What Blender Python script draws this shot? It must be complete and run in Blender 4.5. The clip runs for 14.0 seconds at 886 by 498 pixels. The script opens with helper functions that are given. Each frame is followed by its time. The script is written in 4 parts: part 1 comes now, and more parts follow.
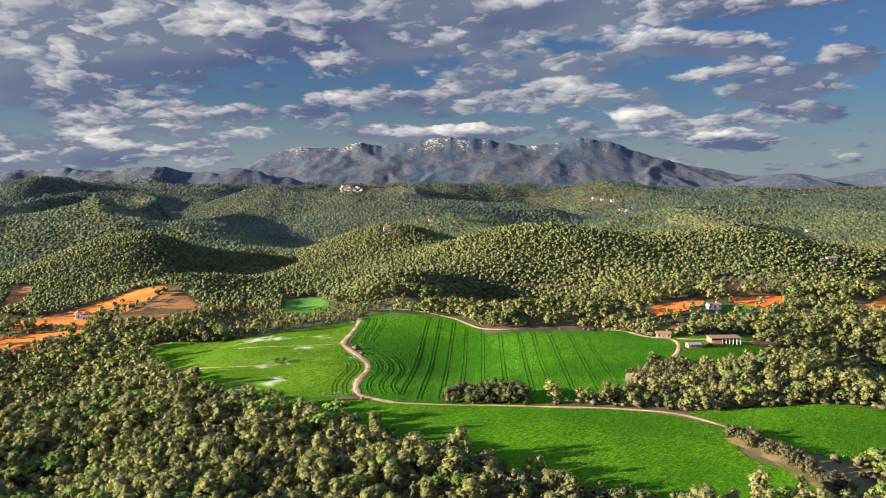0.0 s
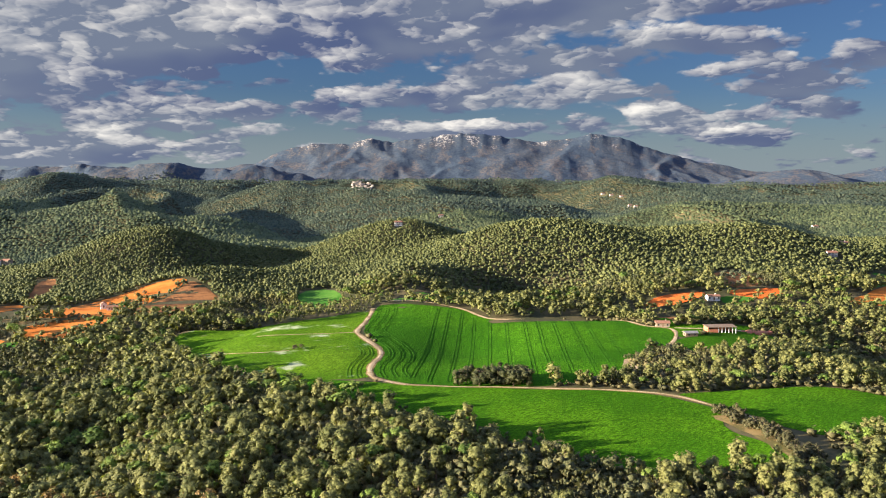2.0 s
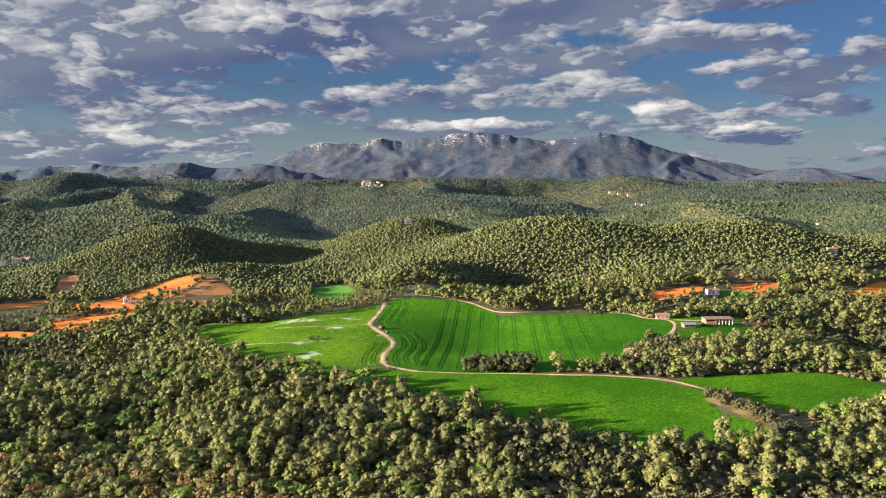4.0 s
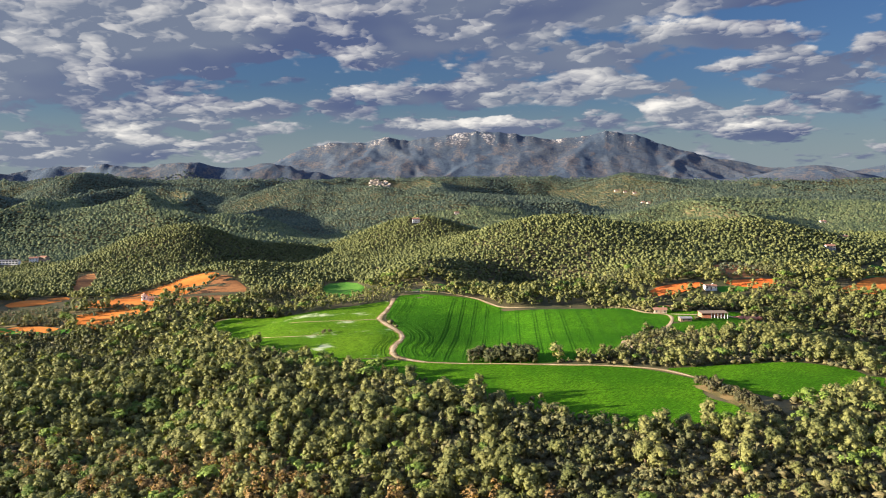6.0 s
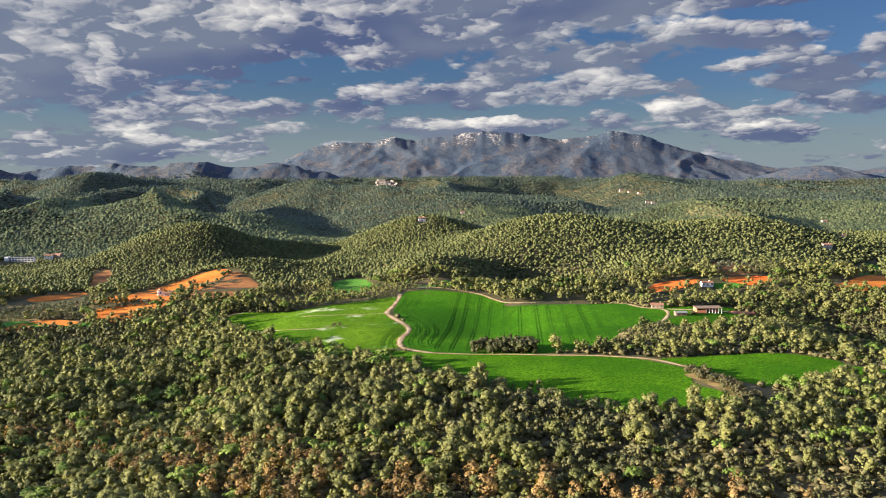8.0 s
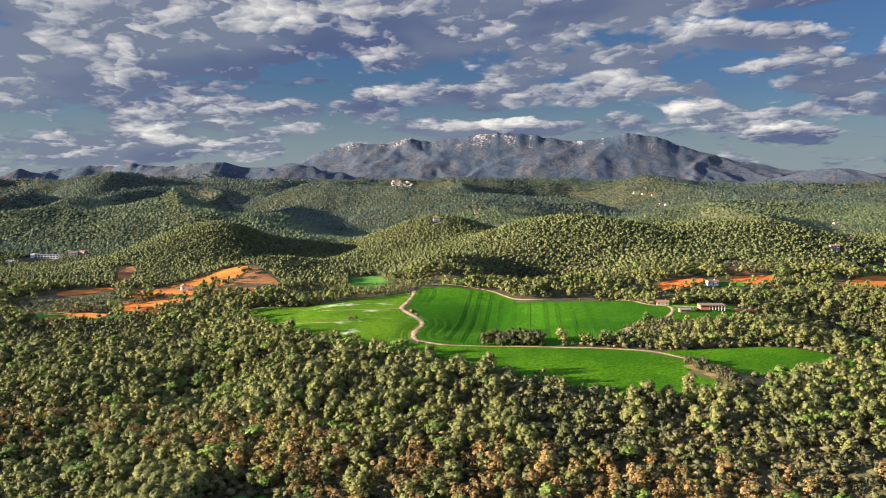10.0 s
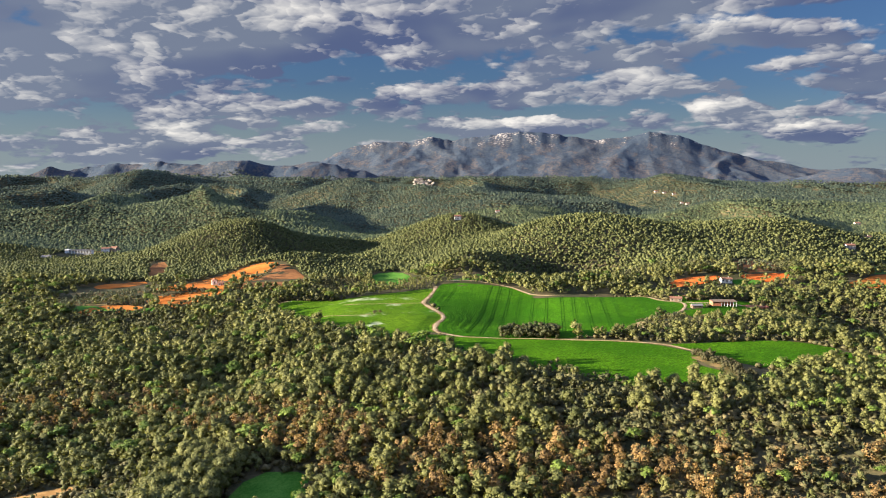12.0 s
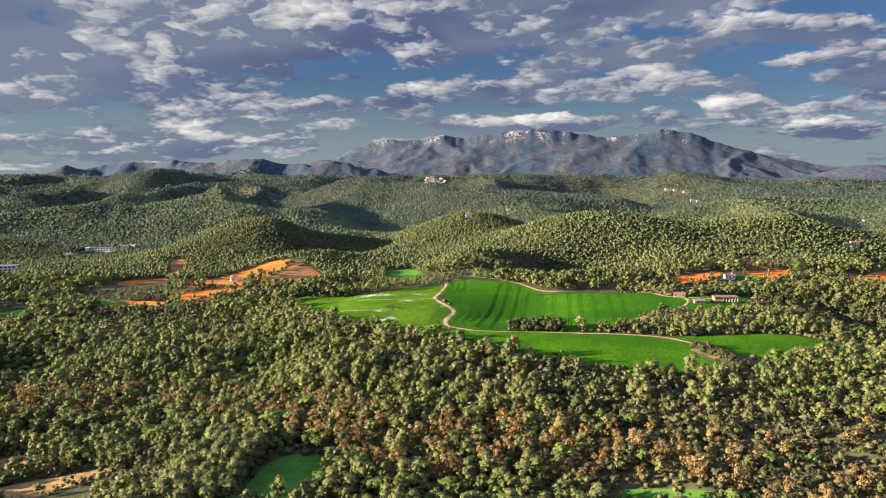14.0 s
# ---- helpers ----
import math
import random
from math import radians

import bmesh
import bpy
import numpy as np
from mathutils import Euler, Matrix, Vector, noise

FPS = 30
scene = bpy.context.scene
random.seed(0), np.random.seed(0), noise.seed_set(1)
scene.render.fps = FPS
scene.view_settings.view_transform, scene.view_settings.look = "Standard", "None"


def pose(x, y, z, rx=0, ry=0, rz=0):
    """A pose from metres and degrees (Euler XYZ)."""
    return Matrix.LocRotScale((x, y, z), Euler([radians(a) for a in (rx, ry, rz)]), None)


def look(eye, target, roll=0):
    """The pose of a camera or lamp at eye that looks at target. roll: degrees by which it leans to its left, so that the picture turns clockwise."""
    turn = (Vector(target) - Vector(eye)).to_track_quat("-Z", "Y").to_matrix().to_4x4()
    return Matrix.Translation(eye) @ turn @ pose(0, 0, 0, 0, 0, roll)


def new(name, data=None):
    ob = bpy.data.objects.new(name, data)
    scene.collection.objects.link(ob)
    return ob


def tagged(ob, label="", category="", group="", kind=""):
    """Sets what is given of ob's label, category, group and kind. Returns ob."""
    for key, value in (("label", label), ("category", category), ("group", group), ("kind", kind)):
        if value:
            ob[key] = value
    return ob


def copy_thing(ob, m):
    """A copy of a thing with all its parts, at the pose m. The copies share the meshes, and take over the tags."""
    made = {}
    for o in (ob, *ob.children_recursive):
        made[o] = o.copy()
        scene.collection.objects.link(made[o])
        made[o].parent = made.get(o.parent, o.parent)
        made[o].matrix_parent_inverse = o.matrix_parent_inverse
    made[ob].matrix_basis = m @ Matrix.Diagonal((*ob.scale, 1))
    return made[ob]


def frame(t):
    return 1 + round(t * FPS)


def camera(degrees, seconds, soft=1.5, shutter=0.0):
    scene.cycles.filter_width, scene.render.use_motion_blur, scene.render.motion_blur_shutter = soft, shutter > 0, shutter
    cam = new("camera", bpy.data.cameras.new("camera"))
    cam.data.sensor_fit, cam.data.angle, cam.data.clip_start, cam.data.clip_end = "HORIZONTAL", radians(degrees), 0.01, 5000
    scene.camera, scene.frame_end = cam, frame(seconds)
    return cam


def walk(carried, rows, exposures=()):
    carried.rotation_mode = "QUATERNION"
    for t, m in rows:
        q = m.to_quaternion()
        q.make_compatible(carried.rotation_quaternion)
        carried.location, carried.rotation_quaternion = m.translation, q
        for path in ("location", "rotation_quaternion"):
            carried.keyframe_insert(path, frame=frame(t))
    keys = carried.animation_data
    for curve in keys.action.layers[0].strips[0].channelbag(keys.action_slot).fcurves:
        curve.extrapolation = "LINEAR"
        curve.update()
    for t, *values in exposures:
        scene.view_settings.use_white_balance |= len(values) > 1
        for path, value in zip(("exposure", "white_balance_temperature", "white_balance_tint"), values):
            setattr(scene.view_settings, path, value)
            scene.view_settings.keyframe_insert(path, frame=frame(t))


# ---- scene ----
FOV = 59.78
PATH = [
    (0, (0.00, -0.00, 94.00), (-0.00, 99.66, 85.80), 0.03),
    (0.5, (0.34, -5.90, 94.17), (0.05, 93.75, 85.75), 0.02),
    (1, (0.56, -11.90, 94.26), (-0.07, 87.73, 85.71), 0.06),
    (1.5, (0.67, -18.06, 94.29), (-0.33, 81.56, 85.60), 0.04),
    (2, (0.73, -24.28, 94.12), (-0.60, 75.33, 85.39), 0.03),
    (2.5, (0.82, -30.26, 93.85), (-0.84, 69.35, 85.11), 0.00),
    (3, (0.81, -36.23, 93.66), (-1.14, 63.37, 84.89), -0.02),
    (5.5, (1.92, -64.77, 94.90), (-1.32, 34.77, 85.93), -0.28),
    (6, (2.33, -70.20, 95.14), (-1.12, 29.33, 86.12), -0.30),
    (6.5, (2.68, -75.84, 95.29), (-0.96, 23.68, 86.23), -0.30),
    (7, (3.02, -81.56, 95.31), (-0.82, 17.95, 86.25), -0.30),
    (9.5, (5.61, -109.48, 94.71), (0.11, -10.04, 85.72), -0.02),
    (10, (6.34, -115.20, 94.55), (0.17, -15.79, 85.66), 0.03),
    (10.5, (6.85, -120.87, 94.65), (0.10, -21.49, 85.82), 0.11),
    (11, (7.44, -127.19, 94.69), (-0.10, -27.86, 85.86), 0.17),
    (11.5, (7.86, -133.02, 95.20), (-0.31, -33.76, 86.25), 0.18),
    (12, (8.50, -139.19, 95.61), (-0.44, -40.01, 86.49), 0.17),
    (12.5, (9.12, -144.74, 96.24), (-0.40, -45.63, 86.98), 0.16),
    (13, (9.92, -150.32, 96.75), (-0.14, -51.27, 87.35), 0.11),
    (13.5, (10.54, -155.51, 97.19), (0.23, -56.49, 87.76), 0.10),
    (14, (11.37, -161.17, 97.56), (0.90, -62.17, 88.12), 0.04),
]
cam = camera(FOV, 14.0, 1.1)
walk(cam, [(t, look(eye, target, roll)) for t, eye, target, roll in PATH])


# ---- world, sun and exposure ----
SUN_EL, SUN_AZ = 11.0, -101.0  # degrees; azimuth from +y, clockwise
EXPOSURE = 2.42
scene.view_settings.exposure = EXPOSURE


class Nodes:
    """Short hand for building a node tree."""

    def __init__(self, tree):
        self.tree = tree
        tree.nodes.clear()

    def add(self, kind, links=None, **props):
        n = self.tree.nodes.new(kind)
        for k, v in props.items():
            setattr(n, k, v)
        for k, v in (links or {}).items():
            self.set(n, k, v)
        return n

    def set(self, n, k, v):
        if isinstance(v, bpy.types.NodeSocket):
            self.tree.links.new(v, n.inputs[k])
        elif isinstance(v, bpy.types.Node):
            self.tree.links.new(v.outputs[0], n.inputs[k])
        else:
            n.inputs[k].default_value = v

    def math(self, op, a, b=0.0, c=0.0, clamp=False):
        n = self.add("ShaderNodeMath", {0: a, 1: b, 2: c}, operation=op, use_clamp=clamp)
        return n.outputs[0]

    def vec(self, op, a, b=(0, 0, 0)):
        return self.add("ShaderNodeVectorMath", {0: a, 1: b}, operation=op).outputs[0]

    def noise(self, vector, scale, detail=4.0, rough=0.55, distort=0.0):
        return self.add("ShaderNodeTexNoise", {"Vector": vector, "Scale": scale, "Detail": detail, "Roughness": rough, "Distortion": distort}).outputs[0]

    def mapr(self, v, a, b, lo=0.0, hi=1.0, smooth=True):
        n = self.add("ShaderNodeMapRange", {0: v, 1: a, 2: b, 3: lo, 4: hi}, interpolation_type="SMOOTHSTEP" if smooth else "LINEAR")
        return n.outputs[0]

    def mix(self, f, a, b, blend="MIX"):
        n = self.add("ShaderNodeMix", data_type="RGBA", blend_type=blend)
        for k, v in ((0, f), (6, a), (7, b)):
            self.set(n, k, (*v, 1) if isinstance(v, tuple) and len(v) == 3 else v)
        return n.outputs[2]


sun_way = Vector((math.sin(radians(SUN_AZ)) * math.cos(radians(SUN_EL)), math.cos(radians(SUN_AZ)) * math.cos(radians(SUN_EL)), math.sin(radians(SUN_EL))))
# cumulus heaps ahead: tangents of bearing and height, half-widths, weight
HEAPS = [
    (-0.135, 0.159, 0.037, 0.019, 0.19),
    (-0.157, 0.100, 0.045, 0.020, 0.13),
    (-0.084, 0.111, 0.044, 0.018, 0.10),
    (0.004, 0.108, 0.055, 0.023, 0.13),
    (0.166, 0.152, 0.062, 0.021, 0.12),
    (0.122, 0.119, 0.095, 0.022, 0.09),
    (0.342, 0.181, 0.103, 0.018, 0.16),
    (0.415, 0.133, 0.103, 0.026, 0.12),
    (0.268, 0.089, 0.045, 0.019, 0.17),
    (0.290, 0.070, 0.044, 0.010, 0.10),
    (0.371, 0.059, 0.059, 0.014, 0.22),
    (0.169, 0.076, 0.03, 0.012, 0.13),
    (-0.003, 0.067, 0.110, 0.012, 0.21),
    (-0.457, 0.086, 0.055, 0.015, 0.11),
    (-0.355, 0.093, 0.070, 0.013, 0.12),
    (-0.346, 0.073, 0.031, 0.009, 0.18),
    (-0.260, 0.093, 0.044, 0.013, 0.10),
    (-0.465, 0.045, 0.081, 0.026, 0.20),
] + [
    (-0.560, 0.042, 0.059, 0.022, 0.17),
    (-0.337, 0.047, 0.044, 0.007, 0.17),
    (-0.501, 0.152, 0.191, 0.062, 0.11),
    (-0.230, 0.192, 0.279, 0.037, 0.14),
    (0.012, 0.219, 0.242, 0.029, 0.12),
    (0.232, 0.229, 0.242, 0.016, 0.12),
    (-0.326, 0.139, 0.023, 0.008, 0.18),
    (-0.267, 0.163, 0.037, 0.012, 0.10),
    (0.378, 0.089, 0.044, 0.011, 0.10),
    (0.481, 0.093, 0.051, 0.013, 0.10),
    (0.518, 0.159, 0.044, 0.018, 0.12),
    (-0.245, 0.126, 0.044, 0.007, 0.06),
]


def make_world():
    world = bpy.data.worlds.new("sky")
    scene.world = world
    world.use_nodes = True
    k = Nodes(world.node_tree)
    sky = k.add("ShaderNodeTexSky", sky_type="NISHITA", sun_disc=False, sun_elevation=radians(SUN_EL), sun_rotation=radians(SUN_AZ),
                air_density=1.0, dust_density=0.6, ozone_density=2.0)
    way = k.add("ShaderNodeTexCoord").outputs["Generated"]
    sep = k.add("ShaderNodeSeparateXYZ", {0: way})
    sx, sy, sz = sep.outputs
    up = k.math("MAXIMUM", sz, 0.0)
    lift = k.math("ADD", up, 0.27)
    tall = k.math("MULTIPLY", k.math("LOGARITHM", k.math("ADD", up, 0.07), 2.718), 0.47)
    p = k.add("ShaderNodeCombineXYZ", {0: k.math("DIVIDE", sx, lift), 1: tall, 2: k.math("DIVIDE", sy, lift)}).outputs[0]
    lit = k.vec("ADD", p, (-0.035, 0.07, 0.0))
    n_a = k.noise(p, 5.6, 9.0, 0.56, 0.15)
    n_s, n_b = k.noise(p, 5.6, 4.0, 0.5, 0.15), k.noise(lit, 5.6, 4.0, 0.5, 0.15)
    n_w = k.noise(p, 1.9, 3.0, 0.5, 0.3)
    # rounded billows, each lit from its upper left
    warp = k.vec("MULTIPLY", k.vec("SUBTRACT", k.add("ShaderNodeTexNoise", {"Vector": p, "Scale": 7.0, "Detail": 5.0}).outputs[1], (0.5, 0.5, 0.5)), (0.16, 0.1, 0.16))
    puff, side = [], []
    for size, smooth, wide in ((6.5, 0.35, 0.65), (13.0, 0.25, 0.95), (27.0, 0.25, 1.1)):
        q = k.vec("ADD", k.vec("MULTIPLY", p, (wide, 1.0, wide)), warp)
        cells = k.add("ShaderNodeTexVoronoi", {"Vector": q, "Scale": size, "Smoothness": smooth}, feature="SMOOTH_F1")
        puff.append(k.math("SUBTRACT", 0.45, cells.outputs["Distance"]))
        du, dv, _ = k.add("ShaderNodeSeparateXYZ", {0: k.vec("SUBTRACT", q, cells.outputs["Position"])}).outputs
        side.append(k.math("MULTIPLY", k.math("SUBTRACT", dv, k.math("MULTIPLY", du, 0.5)), size))
    # heaps of cumulus before the camera: tangent of bearing and of height, half-widths, weight
    ahead = k.math("MAXIMUM", sy, 0.05)
    a, e = k.math("DIVIDE", sx, ahead), k.math("DIVIDE", sz, ahead)
    wob = k.math("MULTIPLY_ADD", n_a, 0.05, -0.025)
    a2, e2 = k.math("ADD", a, wob), k.math("SUBTRACT", e, k.math("MULTIPLY", wob, 0.6))
    heap, tone = None, None
    for ca, ce, ra, re, w in HEAPS:
        u = k.math("DIVIDE", k.math("SUBTRACT", a2, ca), ra)
        v = k.math("DIVIDE", k.math("SUBTRACT", e2, ce), re)
        d = k.math("ADD", k.math("MULTIPLY", u, u), k.math("MULTIPLY", v, v))
        m = k.mapr(d, 0.0, 1.7, w, 0.0)
        t = k.math("MULTIPLY", m, k.math("MULTIPLY", k.math("SUBTRACT", v, k.math("MULTIPLY", u, 0.35)), min(1.0, 0.022 / re)))
        heap, tone = (m, t) if heap is None else (k.math("ADD", heap, m), k.math("ADD", tone, t))
    front = k.mapr(sy, 0.2, 0.5)
    heap, tone = k.math("MULTIPLY", heap, front), k.math("MULTIPLY", tone, front)
    # a soft deck spreads overhead and to the left
    deck = k.math("ADD", k.math("SUBTRACT", e, k.math("MULTIPLY", a, 0.16)), k.math("MULTIPLY_ADD", n_w, 0.16, -0.08))
    deck = k.mapr(deck, 0.1, 0.24)
    bias = k.math("MULTIPLY_ADD", deck, 0.13, -0.05)
    dens = k.math("ADD", k.math("MULTIPLY_ADD", n_a, 0.48, k.math("MULTIPLY_ADD", n_w, 0.38, 0.06)), bias)
    dens = k.math("ADD", dens, k.math("MULTIPLY", heap, 1.2))
    dens = k.math("ADD", dens, k.math("MULTIPLY_ADD", puff[0], 0.12, k.math("MULTIPLY_ADD", puff[1], 0.08, k.math("MULTIPLY", puff[2], 0.06))))
    cover = k.mapr(dens, 0.435, 0.525)
    thick = k.mapr(dens, 0.45, 0.8)
    glow = k.math("MULTIPLY_ADD", k.math("SUBTRACT", n_s, n_b), 1.6, 0.06)
    glow = k.math("ADD", glow, k.math("MULTIPLY_ADD", side[0], 0.45, k.math("MULTIPLY_ADD", side[1], 0.34, k.math("MULTIPLY", side[2], 0.22))))
    glow = k.math("ADD", glow, k.math("MULTIPLY_ADD", n_a, 0.3, -0.15))
    glow = k.math("SUBTRACT", glow, k.math("MULTIPLY", deck, 0.1))
    glow = k.math("ADD", glow, k.math("MULTIPLY", heap, 0.5))
    glow = k.math("ADD", glow, k.math("MULTIPLY", tone, 3.4), clamp=True)
    glow = k.math("MULTIPLY", glow, k.mapr(thick, 0.0, 1.0, 0.8, 1.0))
    soft = k.mapr(n_w, 0.35, 0.65)
    soft = k.math("ADD", soft, k.mapr(a, -0.2, -0.6, 0.0, 0.6), clamp=True)
    shade = k.mix(soft, (0.04, 0.053, 0.104), (0.079, 0.094, 0.13))
    cloud = k.mix(glow, shade, (0.44, 0.42, 0.39))
    # clouds scatter the light onward: brighter towards the sun; the overhead gain is added fill light
    toward = k.add("ShaderNodeVectorMath", {0: way, 1: tuple(sun_way)}, operation="DOT_PRODUCT").outputs["Value"]
    toward = k.math("MAXIMUM", toward, 0.0)
    gain = k.math("ADD", k.math("MULTIPLY_ADD", k.math("POWER", toward, 4.0), 1.5, 0.93), k.mapr(up, 0.25, 0.6, 0.0, 2.3))
    cloud = k.add("ShaderNodeVectorMath", {0: cloud, 3: gain}, operation="SCALE").outputs[0]
    clear = k.mix(1.0, sky.outputs[0], (0.0165, 0.0225, 0.036), "MULTIPLY")
    # clear sky boosted overhead too, as added fill from above the view
    clear = k.add("ShaderNodeVectorMath", {0: clear, 3: k.mapr(up, 0.25, 0.6, 1.0, 7.5)}, operation="SCALE").outputs[0]
    # moist air low over the land
    clear = k.mix(k.mapr(up, 0.0, 0.12, 0.8, 0.0), clear, (0.112, 0.138, 0.155))
    # clouds thin out overhead
    out = k.mix(k.math("MULTIPLY", cover, k.mapr(up, 0.25, 0.6, 0.95, 0.45)), clear, cloud)
    bg = k.add("ShaderNodeBackground", {0: out, 1: 0.485})
    k.add("ShaderNodeOutputWorld", {0: bg})


make_world()
sun_data = bpy.data.lights.new("sun", "SUN")
sun_data.energy, sun_data.angle, sun_data.color = 5.0, radians(0.6), (1.0, 0.905, 0.765)
sun = new("sun", sun_data)
sun.matrix_world = look(sun_way * 100, (0, 0, 0))


# ---- materials ----
def material(name, rough=0.85, spec=0.25):
    m = bpy.data.materials.new(name)
    m.use_nodes = True
    k = Nodes(m.node_tree)
    p = k.add("ShaderNodeBsdfPrincipled", {"Roughness": rough, "Specular IOR Level": spec})
    k.add("ShaderNodeOutputMaterial", {0: p})
    return m, k, p


def bump(k, p, h, strength, distance):
    k.set(p, "Normal", k.add("ShaderNodeBump", {"Height": h, "Strength": strength, "Distance": distance}).outputs[0])


def foliage(name, dark, mid, light, grain=2.2, per_object=False):
    """Leaves in clumps: tone by tree, by clump and by tuft."""
    m, k, p = material(name, 0.75, 0.18)
    pos = k.add("ShaderNodeNewGeometry")
    rnd = pos.outputs["Random Per Island"]
    tree = k.add("ShaderNodeObjectInfo").outputs["Random"] if per_object else k.add("ShaderNodeAttribute", attribute_name="tint").outputs["Fac"]
    fine = k.noise(pos.outputs["Position"], grain, 4.0, 0.75)
    wide = k.noise(pos.outputs["Position"], 0.018, 2.0)
    t = k.math("ADD", k.math("MULTIPLY", rnd, 0.3), k.math("MULTIPLY", tree, 0.45))
    t = k.math("ADD", t, k.mapr(fine, 0.35, 0.65, -0.3, 0.45))
    t = k.math("ADD", t, k.mapr(wide, 0.3, 0.7, -0.15, 0.15))
    c = k.mix(k.mapr(t, 0.0, 0.5, smooth=False), dark, mid)
    c = k.mix(k.mapr(t, 0.5, 1.0, smooth=False), c, light)
    k.set(p, "Base Color", c)
    bump(k, p, fine, 0.4, 0.4)
    leaf = k.add("ShaderNodeBsdfTranslucent", {0: k.mix(1.0, c, (1.15, 1.2, 0.55), "MULTIPLY")})
    both = k.add("ShaderNodeMixShader", {0: 0.28, 1: p, 2: leaf})
    k.set(next(n for n in m.node_tree.nodes if n.type == "OUTPUT_MATERIAL"), 0, both)
    return m


def soil(name, a, b, scale=0.08, fine=1.5, line=None, stain=None, depth=0.15, grain=None):
    """Open ground: patches, crumbs and, where given, lines of working across it (angle, spacing, depth of tone)."""
    m, k, p = material(name, 0.95, 0.03)
    pos = k.add("ShaderNodeNewGeometry").outputs["Position"]
    wide, small = k.noise(pos, scale, 4.0, 0.6), k.noise(pos, fine, 4.0, 0.7)
    t = k.math("ADD", k.mapr(wide, 0.35, 0.65), k.mapr(small, 0.3, 0.7, -0.35, 0.35))
    c = k.mix(k.mapr(t, 0, 1), a, b)
    if grain:
        # fine rows of growth, drawn out along the sowing
        turned = k.add("ShaderNodeVectorRotate", {"Vector": pos, "Angle": radians(grain)}, rotation_type="Z_AXIS").outputs[0]
        rows = k.noise(k.vec("MULTIPLY", turned, (2.4, 0.45, 1.0)), 1.0, 3.0, 0.65)
        c = k.mix(k.mapr(rows, 0.42, 0.6, 0.8, 0.0), c, tuple(v * 0.4 for v in a))
        small = k.math("ADD", small, rows)
        depth = 0.5
    h = small
    for angle, gap, tone in line or ():
        turned = k.add("ShaderNodeVectorRotate", {"Vector": pos, "Angle": radians(angle)}, rotation_type="Z_AXIS").outputs[0]
        x = k.add("ShaderNodeSeparateXYZ", {0: turned}).outputs[0]
        x = k.math("ADD", x, k.mapr(k.noise(pos, 0.02, 2.0), 0.2, 0.8, -gap, gap))
        w = k.math("PINGPONG", x, gap / 2)
        f = k.mapr(w, gap * 0.04, gap * 0.16, 1.0, 0.0)
        f = k.math("MULTIPLY", f, k.mapr(k.noise(pos, 0.12, 2.0), 0.4, 0.62))
        c = k.mix(k.math("MULTIPLY", f, tone), c, tuple(v * 0.3 for v in a))
    if stain:
        col, size, lo, hi = stain
        f = k.mapr(k.noise(pos, size, 5.0, 0.65), lo, hi)
        c = k.mix(f, c, col)
    k.set(p, "Base Color", c)
    bump(k, p, h, 0.8, depth)
    return m


def plain(name, a, b, scale=3.0, rough=0.8, metal=0.0):
    m, k, p = material(name, rough, 0.3)
    pos = k.add("ShaderNodeNewGeometry").outputs["Position"]
    t = k.math("ADD", k.math("MULTIPLY", k.noise(pos, scale, 4.0, 0.6), 0.6), k.math("MULTIPLY", k.noise(pos, scale * 7, 3.0), 0.4))
    k.set(p, "Base Color", k.mix(k.mapr(t, 0.35, 0.65), a, b))
    k.set(p, "Metallic", metal)
    bump(k, p, t, 0.3, 0.03)
    return m


PINE = foliage("pine_needles", (0.068, 0.078, 0.024), (0.146, 0.143, 0.043), (0.222, 0.205, 0.066))
PINE_NEAR = foliage("pine_needles_near", (0.068, 0.078, 0.024), (0.146, 0.143, 0.043), (0.222, 0.205, 0.066), 2.6, True)
UMBRELLA = foliage("umbrella_pine_needles", (0.05, 0.085, 0.014), (0.12, 0.165, 0.027), (0.195, 0.245, 0.05))
# far needles carry distance haze in their colour: duller and bluer than PINE
PINE_FAR_HAZED = foliage("pine_needles_far_hazed", (0.046, 0.066, 0.03), (0.095, 0.113, 0.046), (0.158, 0.165, 0.068), 0.5)
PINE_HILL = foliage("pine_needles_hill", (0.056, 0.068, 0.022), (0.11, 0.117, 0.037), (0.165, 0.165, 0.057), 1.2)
# farthest needles: a stronger tint of haze, bluer and darker still
PINE_DISTANT_HAZED = foliage("pine_needles_distant_hazed", (0.034, 0.052, 0.034), (0.07, 0.088, 0.05), (0.115, 0.128, 0.07), 0.3)
OAK = foliage("oak_leaves", (0.04, 0.048, 0.018), (0.095, 0.092, 0.036), (0.18, 0.155, 0.065))
BRUSH = foliage("brush_leaves", (0.055, 0.054, 0.024), (0.115, 0.1, 0.042), (0.2, 0.15, 0.065))
AUTUMN = foliage("autumn_leaves", (0.12, 0.076, 0.029), (0.23, 0.143, 0.055), (0.4, 0.245, 0.078))
OLIVE = foliage("olive_leaves", (0.085, 0.096, 0.052), (0.165, 0.172, 0.098), (0.25, 0.25, 0.15))
BARK = plain("pine_bark", (0.09, 0.06, 0.04), (0.17, 0.11, 0.07), 2.0, 0.95)
FLOOR = soil("forest_floor", (0.045, 0.046, 0.022), (0.1, 0.08, 0.04), 0.03, 0.6)
WHEAT = soil("young_wheat", (0.03, 0.112, 0.003), (0.064, 0.18, 0.005), 0.012, 0.9, [(8, 9.0, 0.3)], grain=6)
WHEAT_NEAR = soil("young_wheat_near", (0.04, 0.125, 0.003), (0.08, 0.19, 0.005), 0.02, 0.8, [(62, 5.0, 0.3)], grain=55)
